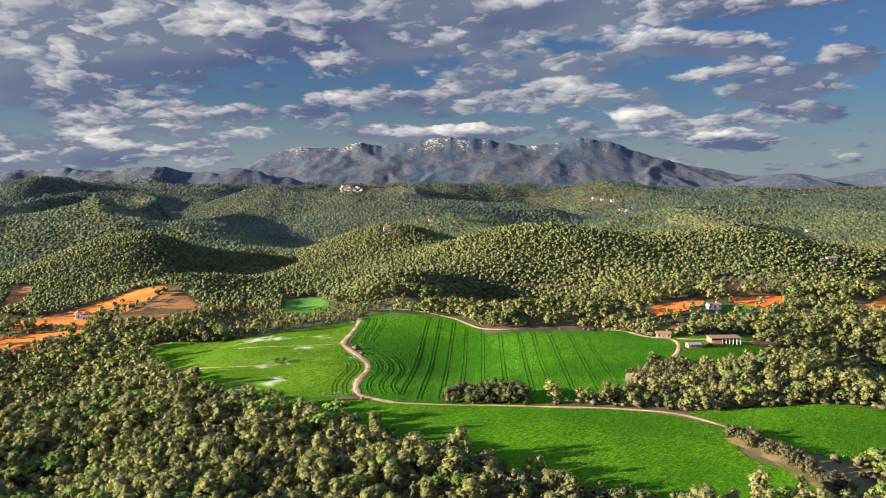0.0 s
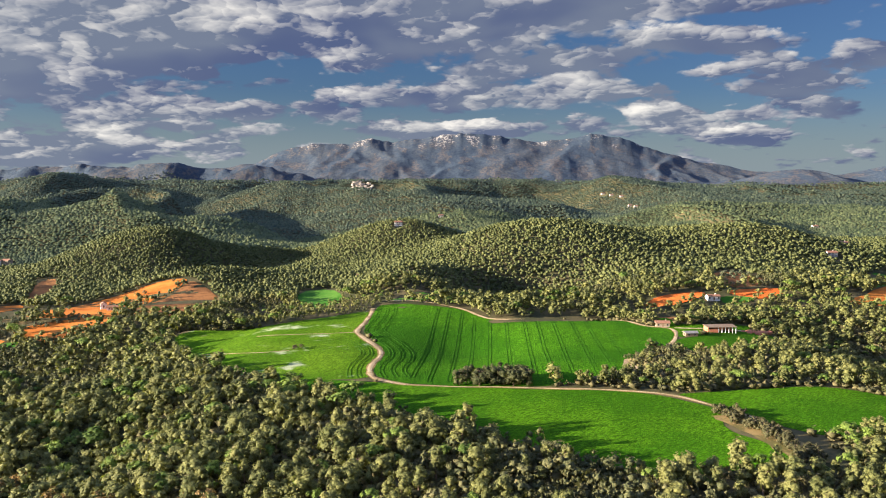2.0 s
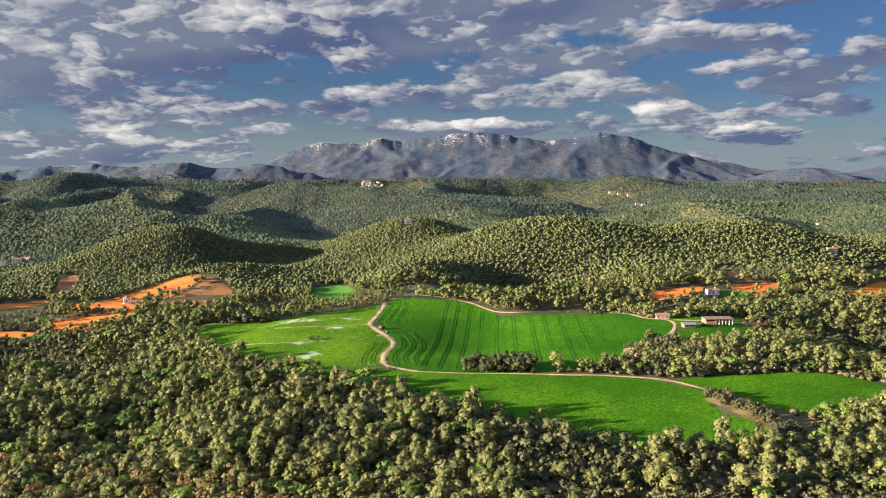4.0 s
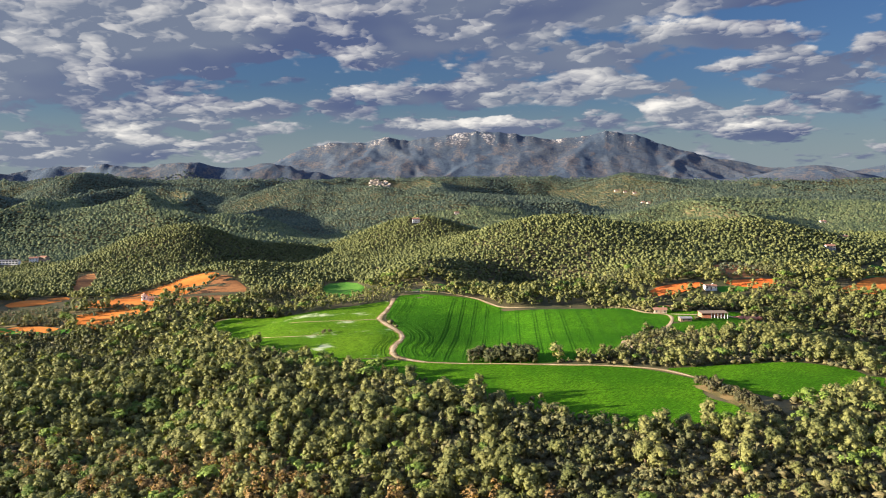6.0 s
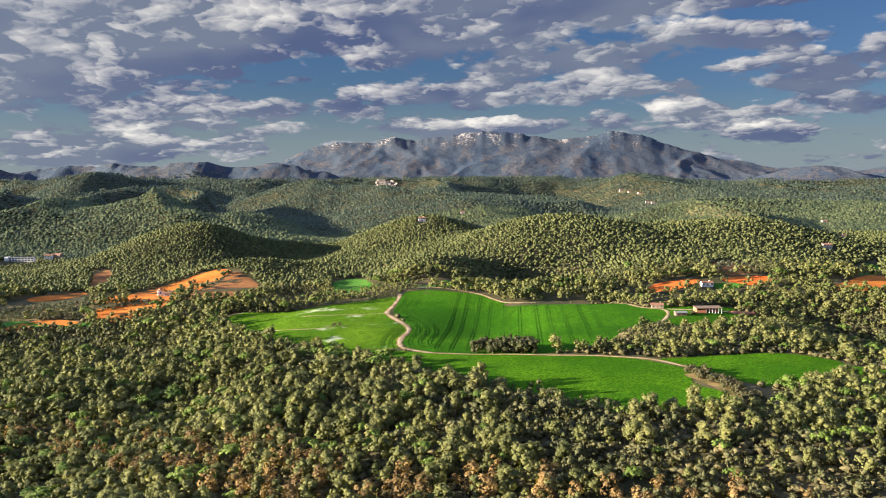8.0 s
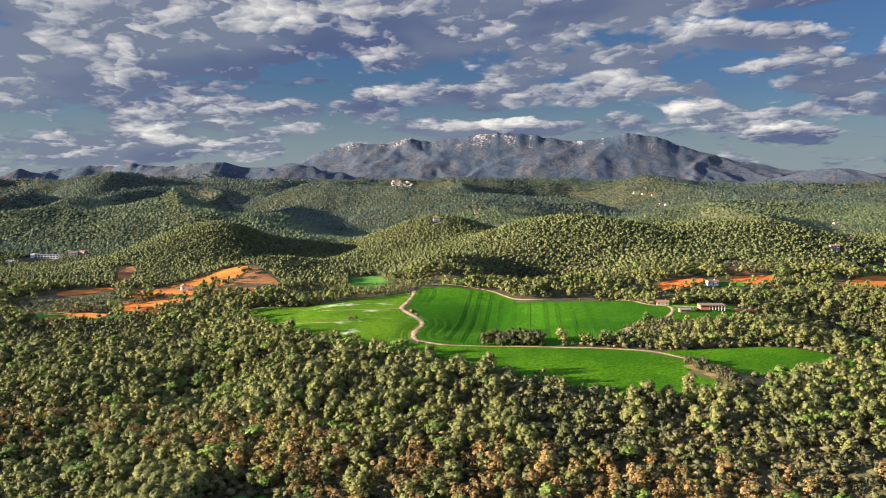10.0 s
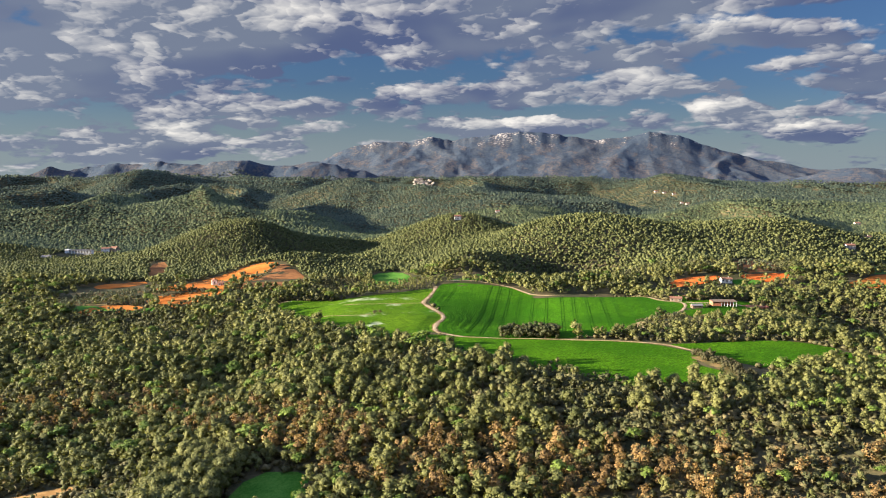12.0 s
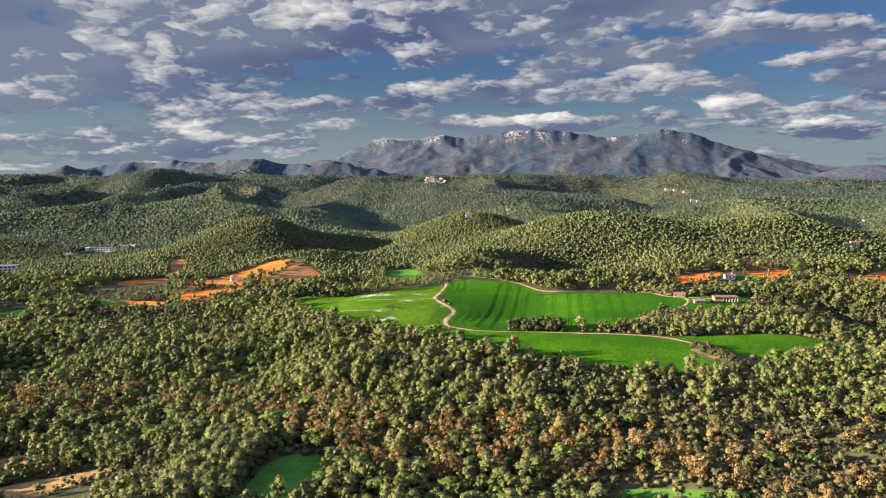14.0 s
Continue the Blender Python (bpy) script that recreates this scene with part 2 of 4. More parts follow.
WHEAT_LEFT = soil("young_wheat_left", (0.07, 0.155, 0.005), (0.125, 0.22, 0.01), 0.02, 0.8, [(40, 7.0, 0.3)], ((0.34, 0.36, 0.2), 0.035, 0.57, 0.68), grain=30)
LINE = soil("wheel_line", (0.022, 0.075, 0.005), (0.036, 0.11, 0.008), 0.1, 1.0)
GRASS = soil("meadow_grass", (0.035, 0.115, 0.012), (0.08, 0.17, 0.025), 0.03, 0.8)
RED_EARTH = soil("red_earth", (0.38, 0.11, 0.02), (0.5, 0.165, 0.034), 0.03, 0.5, [(70, 6.0, 0.3)])
DEEP_RED = soil("deep_red_earth", (0.5, 0.1, 0.02), (0.6, 0.16, 0.035), 0.04, 0.5, [(80, 6.0, 0.25)])
BROWN_EARTH = soil("brown_earth", (0.18, 0.078, 0.03), (0.3, 0.128, 0.046), 0.04, 0.4, [(75, 9.0, 0.5)])
STUBBLE = soil("stubble", (0.2, 0.11, 0.04), (0.33, 0.19, 0.072), 0.05, 0.5, [(80, 5.0, 0.4)])
VERGE = soil("dry_grass", (0.10, 0.085, 0.03), (0.24, 0.16, 0.065), 0.08, 1.2)
TRACK = soil("dirt_track", (0.26, 0.18, 0.095), (0.43, 0.31, 0.175), 0.1, 1.2)


def mountain_material():
    m, k, p = material("mountain_rock_hazed", 0.95, 0.1)
    g = k.add("ShaderNodeNewGeometry")
    pos = g.outputs["Position"]
    z = k.add("ShaderNodeSeparateXYZ", {0: pos}).outputs[2]
    slope = k.add("ShaderNodeSeparateXYZ", {0: g.outputs["Normal"]}).outputs[2]
    stretched = k.vec("MULTIPLY", pos, (1.0, 0.5, 1.0))
    wide, mid, fine = k.noise(stretched, 0.0035, 5.0, 0.62), k.noise(stretched, 0.012, 6.0, 0.68), k.noise(pos, 0.07, 5.0, 0.75)
    # evergreen scrub with the blue of distance haze in its colour, dry brush and outcrops of pale rock
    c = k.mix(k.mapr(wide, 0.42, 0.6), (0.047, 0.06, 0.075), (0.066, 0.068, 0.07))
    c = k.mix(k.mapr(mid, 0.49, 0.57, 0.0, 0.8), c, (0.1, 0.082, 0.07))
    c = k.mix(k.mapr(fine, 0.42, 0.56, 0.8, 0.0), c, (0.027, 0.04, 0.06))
    rock = k.math("ADD", k.math("MULTIPLY", fine, 0.6), k.math("MULTIPLY", mid, 0.55))
    rock = k.math("ADD", rock, k.mapr(z, 150, 350, -0.2, 0.03))
    c = k.mix(k.mapr(rock, 0.655, 0.685), c, (0.34, 0.3, 0.26))
    k.set(p, "Base Color", c)
    bump(k, p, fine, 0.7, 4.0)
    return m


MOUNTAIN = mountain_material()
PALE_STONE = plain("pale_stone", (0.36, 0.31, 0.25), (0.55, 0.49, 0.41), 0.8, 0.9)
WALL = plain("lime_wall", (0.62, 0.57, 0.48), (0.8, 0.77, 0.7), 0.8, 0.9)
STONE = plain("stone_wall", (0.2, 0.15, 0.1), (0.36, 0.28, 0.2), 0.9, 0.95)
BRICK = plain("red_brick", (0.34, 0.1, 0.05), (0.5, 0.19, 0.1), 1.0, 0.95)
TILE = plain("roof_tile", (0.17, 0.075, 0.042), (0.3, 0.14, 0.08), 1.2, 0.9)
SHEET = plain("sheet_roof", (0.14, 0.125, 0.115), (0.24, 0.21, 0.19), 0.6, 0.6)
TIMBER = plain("old_timber", (0.12, 0.075, 0.045), (0.24, 0.16, 0.1), 2.0, 0.9)
PANE = plain("dark_pane", (0.02, 0.025, 0.03), (0.04, 0.045, 0.05), 1.0, 0.15)

# ---- terrain: height of the ground over the plan (x right, y away, z up) ----
def lattice(ix, iy, seed):
    h = (ix.astype(np.int64) * 374761393 + iy.astype(np.int64) * 668265263 + seed * 974634777) & 0x7FFFFFFF
    h = ((h ^ (h >> 13)) * 1274126177) & 0x7FFFFFFF
    return ((h ^ (h >> 16)) & 0xFFFF) / 65535.0


def vnoise(x, y, seed=0):
    """Smooth value noise, -1 to 1."""
    x, y = np.asarray(x, float), np.asarray(y, float)
    ix, iy = np.floor(x), np.floor(y)
    fx, fy = x - ix, y - iy
    fx, fy = fx * fx * (3 - 2 * fx), fy * fy * (3 - 2 * fy)
    a, b = lattice(ix, iy, seed), lattice(ix + 1, iy, seed)
    c, d = lattice(ix, iy + 1, seed), lattice(ix + 1, iy + 1, seed)
    return 2 * ((a + (b - a) * fx) * (1 - fy) + (c + (d - c) * fx) * fy) - 1


def fbm(x, y, seed=0, octaves=4):
    total, amp = 0, 0.5
    for k in range(octaves):
        total = total + amp * vnoise(x * 2**k + 17.3 * k, y * 2**k - 9.1 * k, seed + k)
        amp *= 0.5
    return total


def ridged(x, y, seed=0, octaves=4):
    total, amp = 0, 0.55
    for k in range(octaves):
        total = total + amp * (1 - 2 * np.abs(vnoise(x * 2**k + 5.7 * k, y * 2**k + 3.3 * k, seed + k)))
        amp *= 0.5
    return total


def step(a, b, v):
    s = np.clip((v - a) / (b - a), 0, 1)
    return s * s * (3 - 2 * s)


def hill(x, y, cx, cy, h, rx, ry, turn=0.0):
    """A rounded hill of height h with half-widths rx, ry, its long axis turned by that many degrees."""
    c, s = math.cos(radians(turn)), math.sin(radians(turn))
    u, v = ((x - cx) * c + (y - cy) * s) / rx, (-(x - cx) * s + (y - cy) * c) / ry
    return h * np.exp(-(u * u + v * v) * 0.9)


def lean_hill(x, y, cx, cy, h, left, right, ry, turn=0.0):
    """A hill with a gentle slope to its left and a steeper one to its right."""
    c, s = math.cos(radians(turn)), math.sin(radians(turn))
    u, v = (x - cx) * c + (y - cy) * s, (-(x - cx) * s + (y - cy) * c) / ry
    u = u / np.where(u < 0, left, right)
    return h * np.exp(-(u * u + v * v) * 0.9)


def crest_line(x):
    """The y at which the near slope tips over into the stream valley."""
    return 232 - 0.5 * x - 0.0006 * x * x * (x < 0)


MOUNTAIN_X = [-4200, -2920, -2440, -2330, -1850, -1500, -1330, -1190, -1030, -840, -610, -510, -360, -180, 40, 230, 480, 700, 810, 1010, 1180, 1450, 1650, 1810, 2050, 2470, 4200]
MOUNTAIN_Z = [230, 230, 209, 189, 182, 191, 201, 218, 287, 324, 319, 356, 335, 356, 387, 374, 334, 350, 383, 357, 306, 248, 268, 203, 217, 257, 240]


def mountain(x, y):
    """The rocky range along the horizon."""
    across = x * 4680 / np.maximum(y + 80, 1)
    top = np.interp(across, MOUNTAIN_X, MOUNTAIN_Z)
    top = top + 7 * fbm(across / 60, across * 0, 31, 3) + 4 * vnoise(across / 22, across * 0, 35)
    d = (4600 - y) / 700
    # peaks stand on a broader shoulder and fade into it down the slope
    broad = sum(np.interp(across + k * 110, MOUNTAIN_X, MOUNTAIN_Z) for k in range(-3, 4)) / 7
    near_top = step(0.3, 0.0, d)
    top = broad + (top - broad) * near_top
    flank = np.clip(1 - d, 0, 1) ** 1.2 * step(5000, 4660, y)
    # spurs run down from the crest and are cut by gullies at all sizes
    wx, wy = x + 80 * fbm(x / 240, y / 240, 47, 3), y + 80 * fbm(x / 240, y / 240, 57, 3)
    mid = np.sin(np.pi * np.clip(d * 0.9 + 0.05, 0, 1)) ** 0.9
    down = 4600 - y
    spur = np.maximum(ridged((wx + 0.55 * down) / 300, wy / 700, 44, 2), ridged((wx - 0.8 * down) / 360, wy / 620, 49, 2))
    rough = ridged(x / 120, y / 100, 41, 4)
    z = top * flank + (34 * spur + 9 * rough) * mid * np.clip(top / 300, 0.3, 1)
    # lower wooded ranges in front of it
    low = 78 * step(-700, -1150, across) + 60
    line = 4060 + 90 * fbm(across / 420, across * 0, 51, 2)
    front = low * np.exp(-(((y - line) / 120) ** 2)) * (1 + 0.34 * ridged(wx / 300, wy / 340, 53, 4))
    return np.maximum(z, front + 34 * step(4500, 3900, y)) - 8


def height(x, y):
    x, y = np.asarray(x, float), np.asarray(y, float)
    z = -4 + 0.035 * np.clip(x, -330, 160) * step(1500, 600, y)
    # the near slope and the stream valley in front of it
    off = crest_line(x) - y
    z = z - (29 + 0.01 * x) * step(-10, 125 - 0.25 * np.clip(x, -150, 150), off)
    z = z + hill(x, y, 185, 195, 2, 85, 90)
    z = z - 13 * step(-110, -230, x) * step(620, 480, y) * step(60, 200, y)
    z = z - hill(x, y, -140, 265, 9, 70, 60)
    # two gullies in the wood
    z = z - hill(x, y, -317, 317, 13, 36, 30) - hill(x, y, -153, 293, 11, 26, 42, 20)
    # a hollow in the large field
    z = z - hill(x, y, 10, 445, 7.0, 34, 66)
    # the ravine beyond the fields and the wood right of them
    z = z - hill(x, y, 276, 388, 22, 56, 105, 20)
    z = z + hill(x, y, 260, 600, 11, 130, 90)
    z = z - hill(x, y, 160, 527, 9, 95, 19, 5)
    # the wooded hills of the middle distance
    z = z + hill(x, y, 75, 850, 40, 105, 150, 0) + hill(x, y, 215, 870, 22, 130, 140, 0) + hill(x, y, 350, 900, 26, 98, 130, 0)
    z = z + hill(x, y, -40, 668, 18, 42, 58, 10) - hill(x, y, 66, 652, 25, 62, 50, 20)
    z = z + lean_hill(x, y, -400, 985, 47, 120, 84, 115, 14) - hill(x, y, -235, 950, 14, 50, 150, -15)
    z = z + lean_hill(x, y, -75, 1090, 42, 105, 115, 110, 0) - hill(x, y, 20, 1040, 10, 50, 100, 0)
    z = z + lean_hill(x, y, -350, 1330, 34, 130, 85, 110, 20) + hill(x, y, -650, 1360, 30, 170, 110, 10)
    z = z - hill(x, y, -640, 1020, 26, 200, 220, 0) + lean_hill(x, y, -510, 1235, 18, 180, 75, 55, 0)
    # the slope of the orange earth
    z = z + hill(x, y, -250, 745, 16, 58, 75, 0) + 7 * step(-140, -190, x) * step(430, 520, y) * step(640, 560, y)
    z = z + hill(x, y, 640, 900, 16, 250, 160, 0) - hill(x, y, 420, 700, 10, 90, 60, 30)
    # the land behind climbs in folds towards the mountains; their lee sides fall steeply to the right
    z = z + 14 * step(1000, 1500, y) + 20 * step(1500, 2200, y) + 26 * step(2100, 2700, y) + 10 * step(300, 700, x) * step(700, 1300, y)
    bx = x + 0.3 * (y - 1000) + 70 * fbm(x / 300, y / 300, 15, 2)
    bx = bx - 45 * (1 - 2 * np.abs(vnoise(bx / 265 + 0.35, y / 480, 11)))
    fold = 1 - 2 * np.abs(vnoise(bx / 265 + 0.35, y / 480, 11)) - 0.35
    small = ridged(bx / 130, y / 170, 17, 2)
    calm = 1 - 0.5 * step(250, 800, x)
    z = z + (58 * fold + 12 * small) * step(1020, 1450, y) * calm
    z = z + hill(x, y, -1350, 2450, 42, 330, 150, 5) + lean_hill(x, y, -640, 2450, 36, 260, 130, 130, 8)
    z = z + hill(x, y, -30, 2520, 16, 300, 140, 0) - hill(x, y, -360, 2500, 26, 160, 180, 0) + hill(x, y, 560, 2450, 22, 330, 150, -4)
    z = z + hill(x, y, 2250, 3500, 105, 520, 200, 0) + hill(x, y, 1450, 3450, 46, 260, 150, 0)
    z = z + hill(x, y, -300, 2570, 17, 80, 60, 0)
    z = z + 3.0 * fbm(x / 95, y / 95, 3, 3) * step(560, 760, y) + 1.1 * fbm(x / 60, y / 60, 5, 3)
    m = mountain(x, y)
    return np.where(y > 3700, np.maximum(z * step(4900, 4100, y), m), z)
# ---- end of terrain ----

# ---- plan of the fields and tracks ----
FIELD_MAIN = [(-56, 588), (-36, 581), (2, 564), (18, 536), (29, 523), (68, 520), (106, 515), (119, 490), (124, 470), (139, 462), (135, 434), (121, 409), (93, 384), (86, 352), (54, 336), (39, 334), (-1, 344), (-22, 351), (-35, 359), (-41, 374), (-42, 395), (-40, 421), (-47, 452), (-60, 485), (-60, 517), (-60, 561)]
FIELD_NEAR = [(-80, 362), (-60, 361), (-38, 354), (-22, 346), (39, 330), (76, 322), (95, 312), (112, 290), (117, 276), (108, 278), (104, 262), (113, 244), (117, 226), (107, 222), (92, 222), (76, 217), (64, 222), (50, 233), (36, 244), (18, 259), (0, 275), (-18, 293), (-42, 315), (-66, 334), (-80, 348)]
FIELD_RIGHT = [(97, 314), (122, 317), (162, 320), (179, 316), (192, 299), (178, 265), (147, 252), (135, 251), (126, 264), (121, 276), (106, 304)]
FIELD_LEFT = [(-62, 563), (-76, 555), (-112, 529), (-147, 514), (-204, 510), (-163, 440), (-132, 396), (-106, 372), (-84, 350), (-80, 362), (-60, 362), (-41, 362), (-44, 376), (-45, 396), (-42, 423), (-49, 448), (-64, 481), (-64, 514)]
FIELD_FAR_RIGHT = [(169, 297), (179, 294), (194, 289), (206, 282), (196, 264), (180, 261), (166, 263), (161, 270)]
MEADOW_A = [(-145, 692), (-116, 700), (-87, 613), (-108, 583), (-128, 607)]
MEADOW_B = [(-41, 606), (-19, 615), (-14, 594), (-54, 591)]
MEADOW_C = [(136, 434), (197, 469), (198, 458), (222, 461), (152, 395), (127, 396), (123, 408)]
EARTH_MAIN = [(-342, 573), (-335, 616), (-322, 662), (-306, 699), (-293, 736), (-269, 724), (-254, 712), (-257, 691), (-257, 658), (-266, 634), (-262, 578), (-261, 553), (-267, 529), (-274, 511), (-285, 503), (-306, 514), (-330, 534), (-313, 553), (-285, 561), (-322, 568)]
EARTH_BROWN = [(-251, 709), (-233, 692), (-202, 643), (-192, 588), (-210, 558), (-242, 566), (-257, 574), (-262, 628), (-253, 655), (-254, 691)]
EARTH_STRIP = [(-406, 583), (-411, 635), (-389, 655), (-374, 639), (-362, 589), (-390, 567)]
EARTH_UPPER = [(-456, 812), (-431, 812), (-382, 696), (-386, 659)]
EARTH_LOW = [(-373, 493), (-361, 513), (-342, 519), (-317, 514), (-318, 503), (-337, 494), (-353, 484)]
GROVE = [(-422, 513), (-407, 540), (-382, 557), (-345, 567), (-320, 563), (-332, 536), (-316, 518), (-347, 523), (-369, 512), (-401, 502)]
MEADOW_D = [(-395, 509), (-368, 516), (-342, 503), (-311, 508), (-299, 515), (-305, 493), (-375, 494)]
MEADOW_E = [(-479, 478), (-440, 499), (-412, 450), (-444, 432)]
EARTH_FAR_LEFT = [(-482, 524), (-464, 545), (-445, 524), (-461, 515)]
STUBBLE_A = [(-270, 199), (-253, 202), (-235, 203), (-230, 198), (-235, 192), (-241, 184), (-254, 178)]
STUBBLE_B = [(-241, 162), (-223, 176), (-206, 181), (-187, 182), (-184, 173), (-200, 163), (-205, 150), (-221, 138)]
SCRUB_BANK = [(-180, 169), (-197, 160), (-203, 146), (-226, 134), (-197, 97), (-175, 105), (-168, 128), (-167, 156)]
OLIVE_BANK = [(-430, 540), (-402, 600), (-340, 645), (-328, 575)]
MEADOW_F = [(-108, 143), (-101, 173), (-75, 171), (-74, 156), (-73, 138), (-100, 128)]
MEADOW_G = [(50, 136), (85, 131), (83, 124), (47, 129)]
EARTH_RED = [(146, 552), (173, 568), (196, 567), (187, 554), (156, 541), (143, 543)]
EARTH_RED_B = [(212, 571), (256, 577), (253, 559), (234, 552), (213, 561)]
MEADOW_H = [(202, 558), (228, 558), (225, 550), (203, 546)]
EARTH_RIGHT = [(287, 541), (322, 563), (411, 694), (329, 518), (303, 530)]
MEADOW_I = [(370, 698), (440, 758), (418, 709), (325, 574)]
TERRACE = [(226, 668), (265, 680), (255, 589), (212, 575)]
YARD = [(139, 528), (149, 495), (145, 469), (198, 483), (191, 466), (151, 444), (135, 433), (136, 462)]
TERRACE_B = [(136, 530), (176, 532), (175, 501), (149, 481), (131, 495)]
ROAD_MAIN = [(-62, 569), (-61, 540), (-63, 511), (-65, 486), (-60, 473), (-49, 447), (-42, 429), (-41, 410), (-44, 393), (-44, 376), (-40, 360), (-22, 348), (-1, 342), (39, 332), (76, 323), (96, 315), (106, 304), (114, 290), (121, 276)]
ROAD_TOP = [(-54, 593), (-17, 587), (7, 561), (19, 535), (30, 522), (68, 519), (106, 515), (119, 490), (125, 470), (142, 464), (136, 436), (122, 408)]
ROAD_YARD = [(142, 464), (153, 461), (177, 462), (202, 464)]
PATH_LEFT = [(-65, 484), (-84, 481), (-108, 478), (-130, 480)]
PATH_LOW = [(-158, 448), (-121, 424), (-98, 432)]
SANDY_PATCH = [(91, 378), (89, 368), (91, 359), (95, 357), (99, 361), (95, 366), (93, 373), (97, 383), (94, 385)]
COPSE = [(-2, 346), (4, 352), (20, 354), (38, 347), (39, 336), (17, 338)]
HEDGE = [(111, 282), (113, 268), (117, 253), (120, 238), (120, 224)]
STREAM = [(-311, 245), (-245, 258), (-173, 252), (-123, 223), (-71, 194), (-29, 168), (6, 161), (51, 146), (92, 132), (126, 126), (154, 128)]
SPOTS = {"barn": (168, 455), "farmhouse": (136, 470), "shed": (145, 440), "white_house": (196, 553), "heap": (193, 461), "left_house": (-288, 602), "left_barn": (-276, 592), "hill_house": (-76, 1050), "villa": (-707, 1081), "villa_b": (-675, 1101), "villa_c": (-662, 1106), "villa_d": (-724, 1011), "block": (-586, 669), "far_a": (458, 2347), "far_b": (478, 2315), "far_c": (501, 2282), "far_d": (498, 2155), "far_e": (509, 2132), "far_f": (664, 1397), "far_g": (447, 861), "far_h": (394, 780), "far_i": (-26, 1633), "ruin": (-92, 758), "bush": (-95, 435)}


# ---- helpers for building ----
def mesh_object(name, verts, faces, mat, parent=None, smooth=False, tint=None):
    """One mesh object from arrays of points and of equal-sided faces."""
    verts, faces = np.asarray(verts, np.float32), np.asarray(faces, np.int32)
    me = bpy.data.meshes.new(name)
    side = faces.shape[1]
    me.vertices.add(len(verts))
    me.vertices.foreach_set("co", verts.ravel())
    me.loops.add(faces.size)
    me.loops.foreach_set("vertex_index", faces.ravel())
    me.polygons.add(len(faces))
    me.polygons.foreach_set("loop_start", np.arange(0, faces.size, side, dtype=np.int32))
    me.polygons.foreach_set("use_smooth", np.full(len(faces), smooth))
    me.materials.append(mat)
    if tint is not None:
        layer = me.attributes.new("tint", "FLOAT", "POINT")
        layer.data.foreach_set("value", np.asarray(tint, np.float32))
    me.update(calc_edges=True)
    ob = new(name, me)
    if parent:
        ob.parent = parent
    return ob


def part(name, bm, mat, parent, label=""):
    me = bpy.data.meshes.new(name)
    bm.to_mesh(me)
    bm.free()
    me.materials.append(mat)
    ob = new(name, me)
    ob.parent = parent
    return tagged(ob, label)


def inside(poly, x, y):
    """Which of the points lie in the polygon."""
    hit = np.zeros(np.shape(x), bool)
    for (ax, ay), (bx, by) in zip(poly, poly[1:] + poly[:1]):
        if ay != by:
            hit ^= ((ay > y) != (by > y)) & (x < (bx - ax) * (y - ay) / (by - ay) + ax)
    return hit


def near_line(line, x, y, reach):
    hit = np.zeros(np.shape(x), bool)
    for (ax, ay), (bx, by) in zip(line, line[1:]):
        dx, dy = bx - ax, by - ay
        t = np.clip(((x - ax) * dx + (y - ay) * dy) / (dx * dx + dy * dy), 0, 1)
        hit |= np.hypot(x - ax - t * dx, y - ay - t * dy) < reach
    return hit


def rounded(line, closed, rounds=2):
    """The line with its corners cut round."""
    pts = [np.array(p, float) for p in line]
    for _ in range(rounds):
        out = [] if closed else [pts[0]]
        for a, b in zip(pts, pts[1:] + pts[:1] if closed else pts[1:]):
            out += [a * 0.75 + b * 0.25, a * 0.25 + b * 0.75]
        pts = out + ([] if closed else [pts[-1]])
    return pts


# ---- the ground: one sheet from under the camera to the horizon ----
def make_ground():
    fine = np.radians(np.arange(-41, 38.01, 0.16))
    ang = np.concatenate([np.radians(np.arange(-180, -41, 9.0)), fine, np.radians(np.arange(46, 180, 9.0))])
    rad = np.concatenate([[8], np.geomspace(40, 3950, 230), np.linspace(3962, 4990, 112)])
    a, r = np.meshgrid(ang, rad)
    x, y = r * np.sin(a), r * np.cos(a) - 300
    z = height(x, y)
    n, m = len(ang), len(rad)
    i, j = np.meshgrid(np.arange(m - 1), np.arange(n), indexing="ij")
    k = (j + 1) % n
    faces = np.stack([i * n + j, i * n + k, (i + 1) * n + k, (i + 1) * n + j], -1).reshape(-1, 4)
    fx, fy = x.ravel()[faces].mean(1), y.ravel()[faces].mean(1)
    ob = mesh_object("ground", np.stack([x, y, z], -1).reshape(-1, 3), faces, FLOOR, smooth=True)
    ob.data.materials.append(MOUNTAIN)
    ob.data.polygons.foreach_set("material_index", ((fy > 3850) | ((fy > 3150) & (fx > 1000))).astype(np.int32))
    tagged(ob, "wooded hills and valley rising to a bare rocky mountain range", "ground", kind="structure")


make_ground()


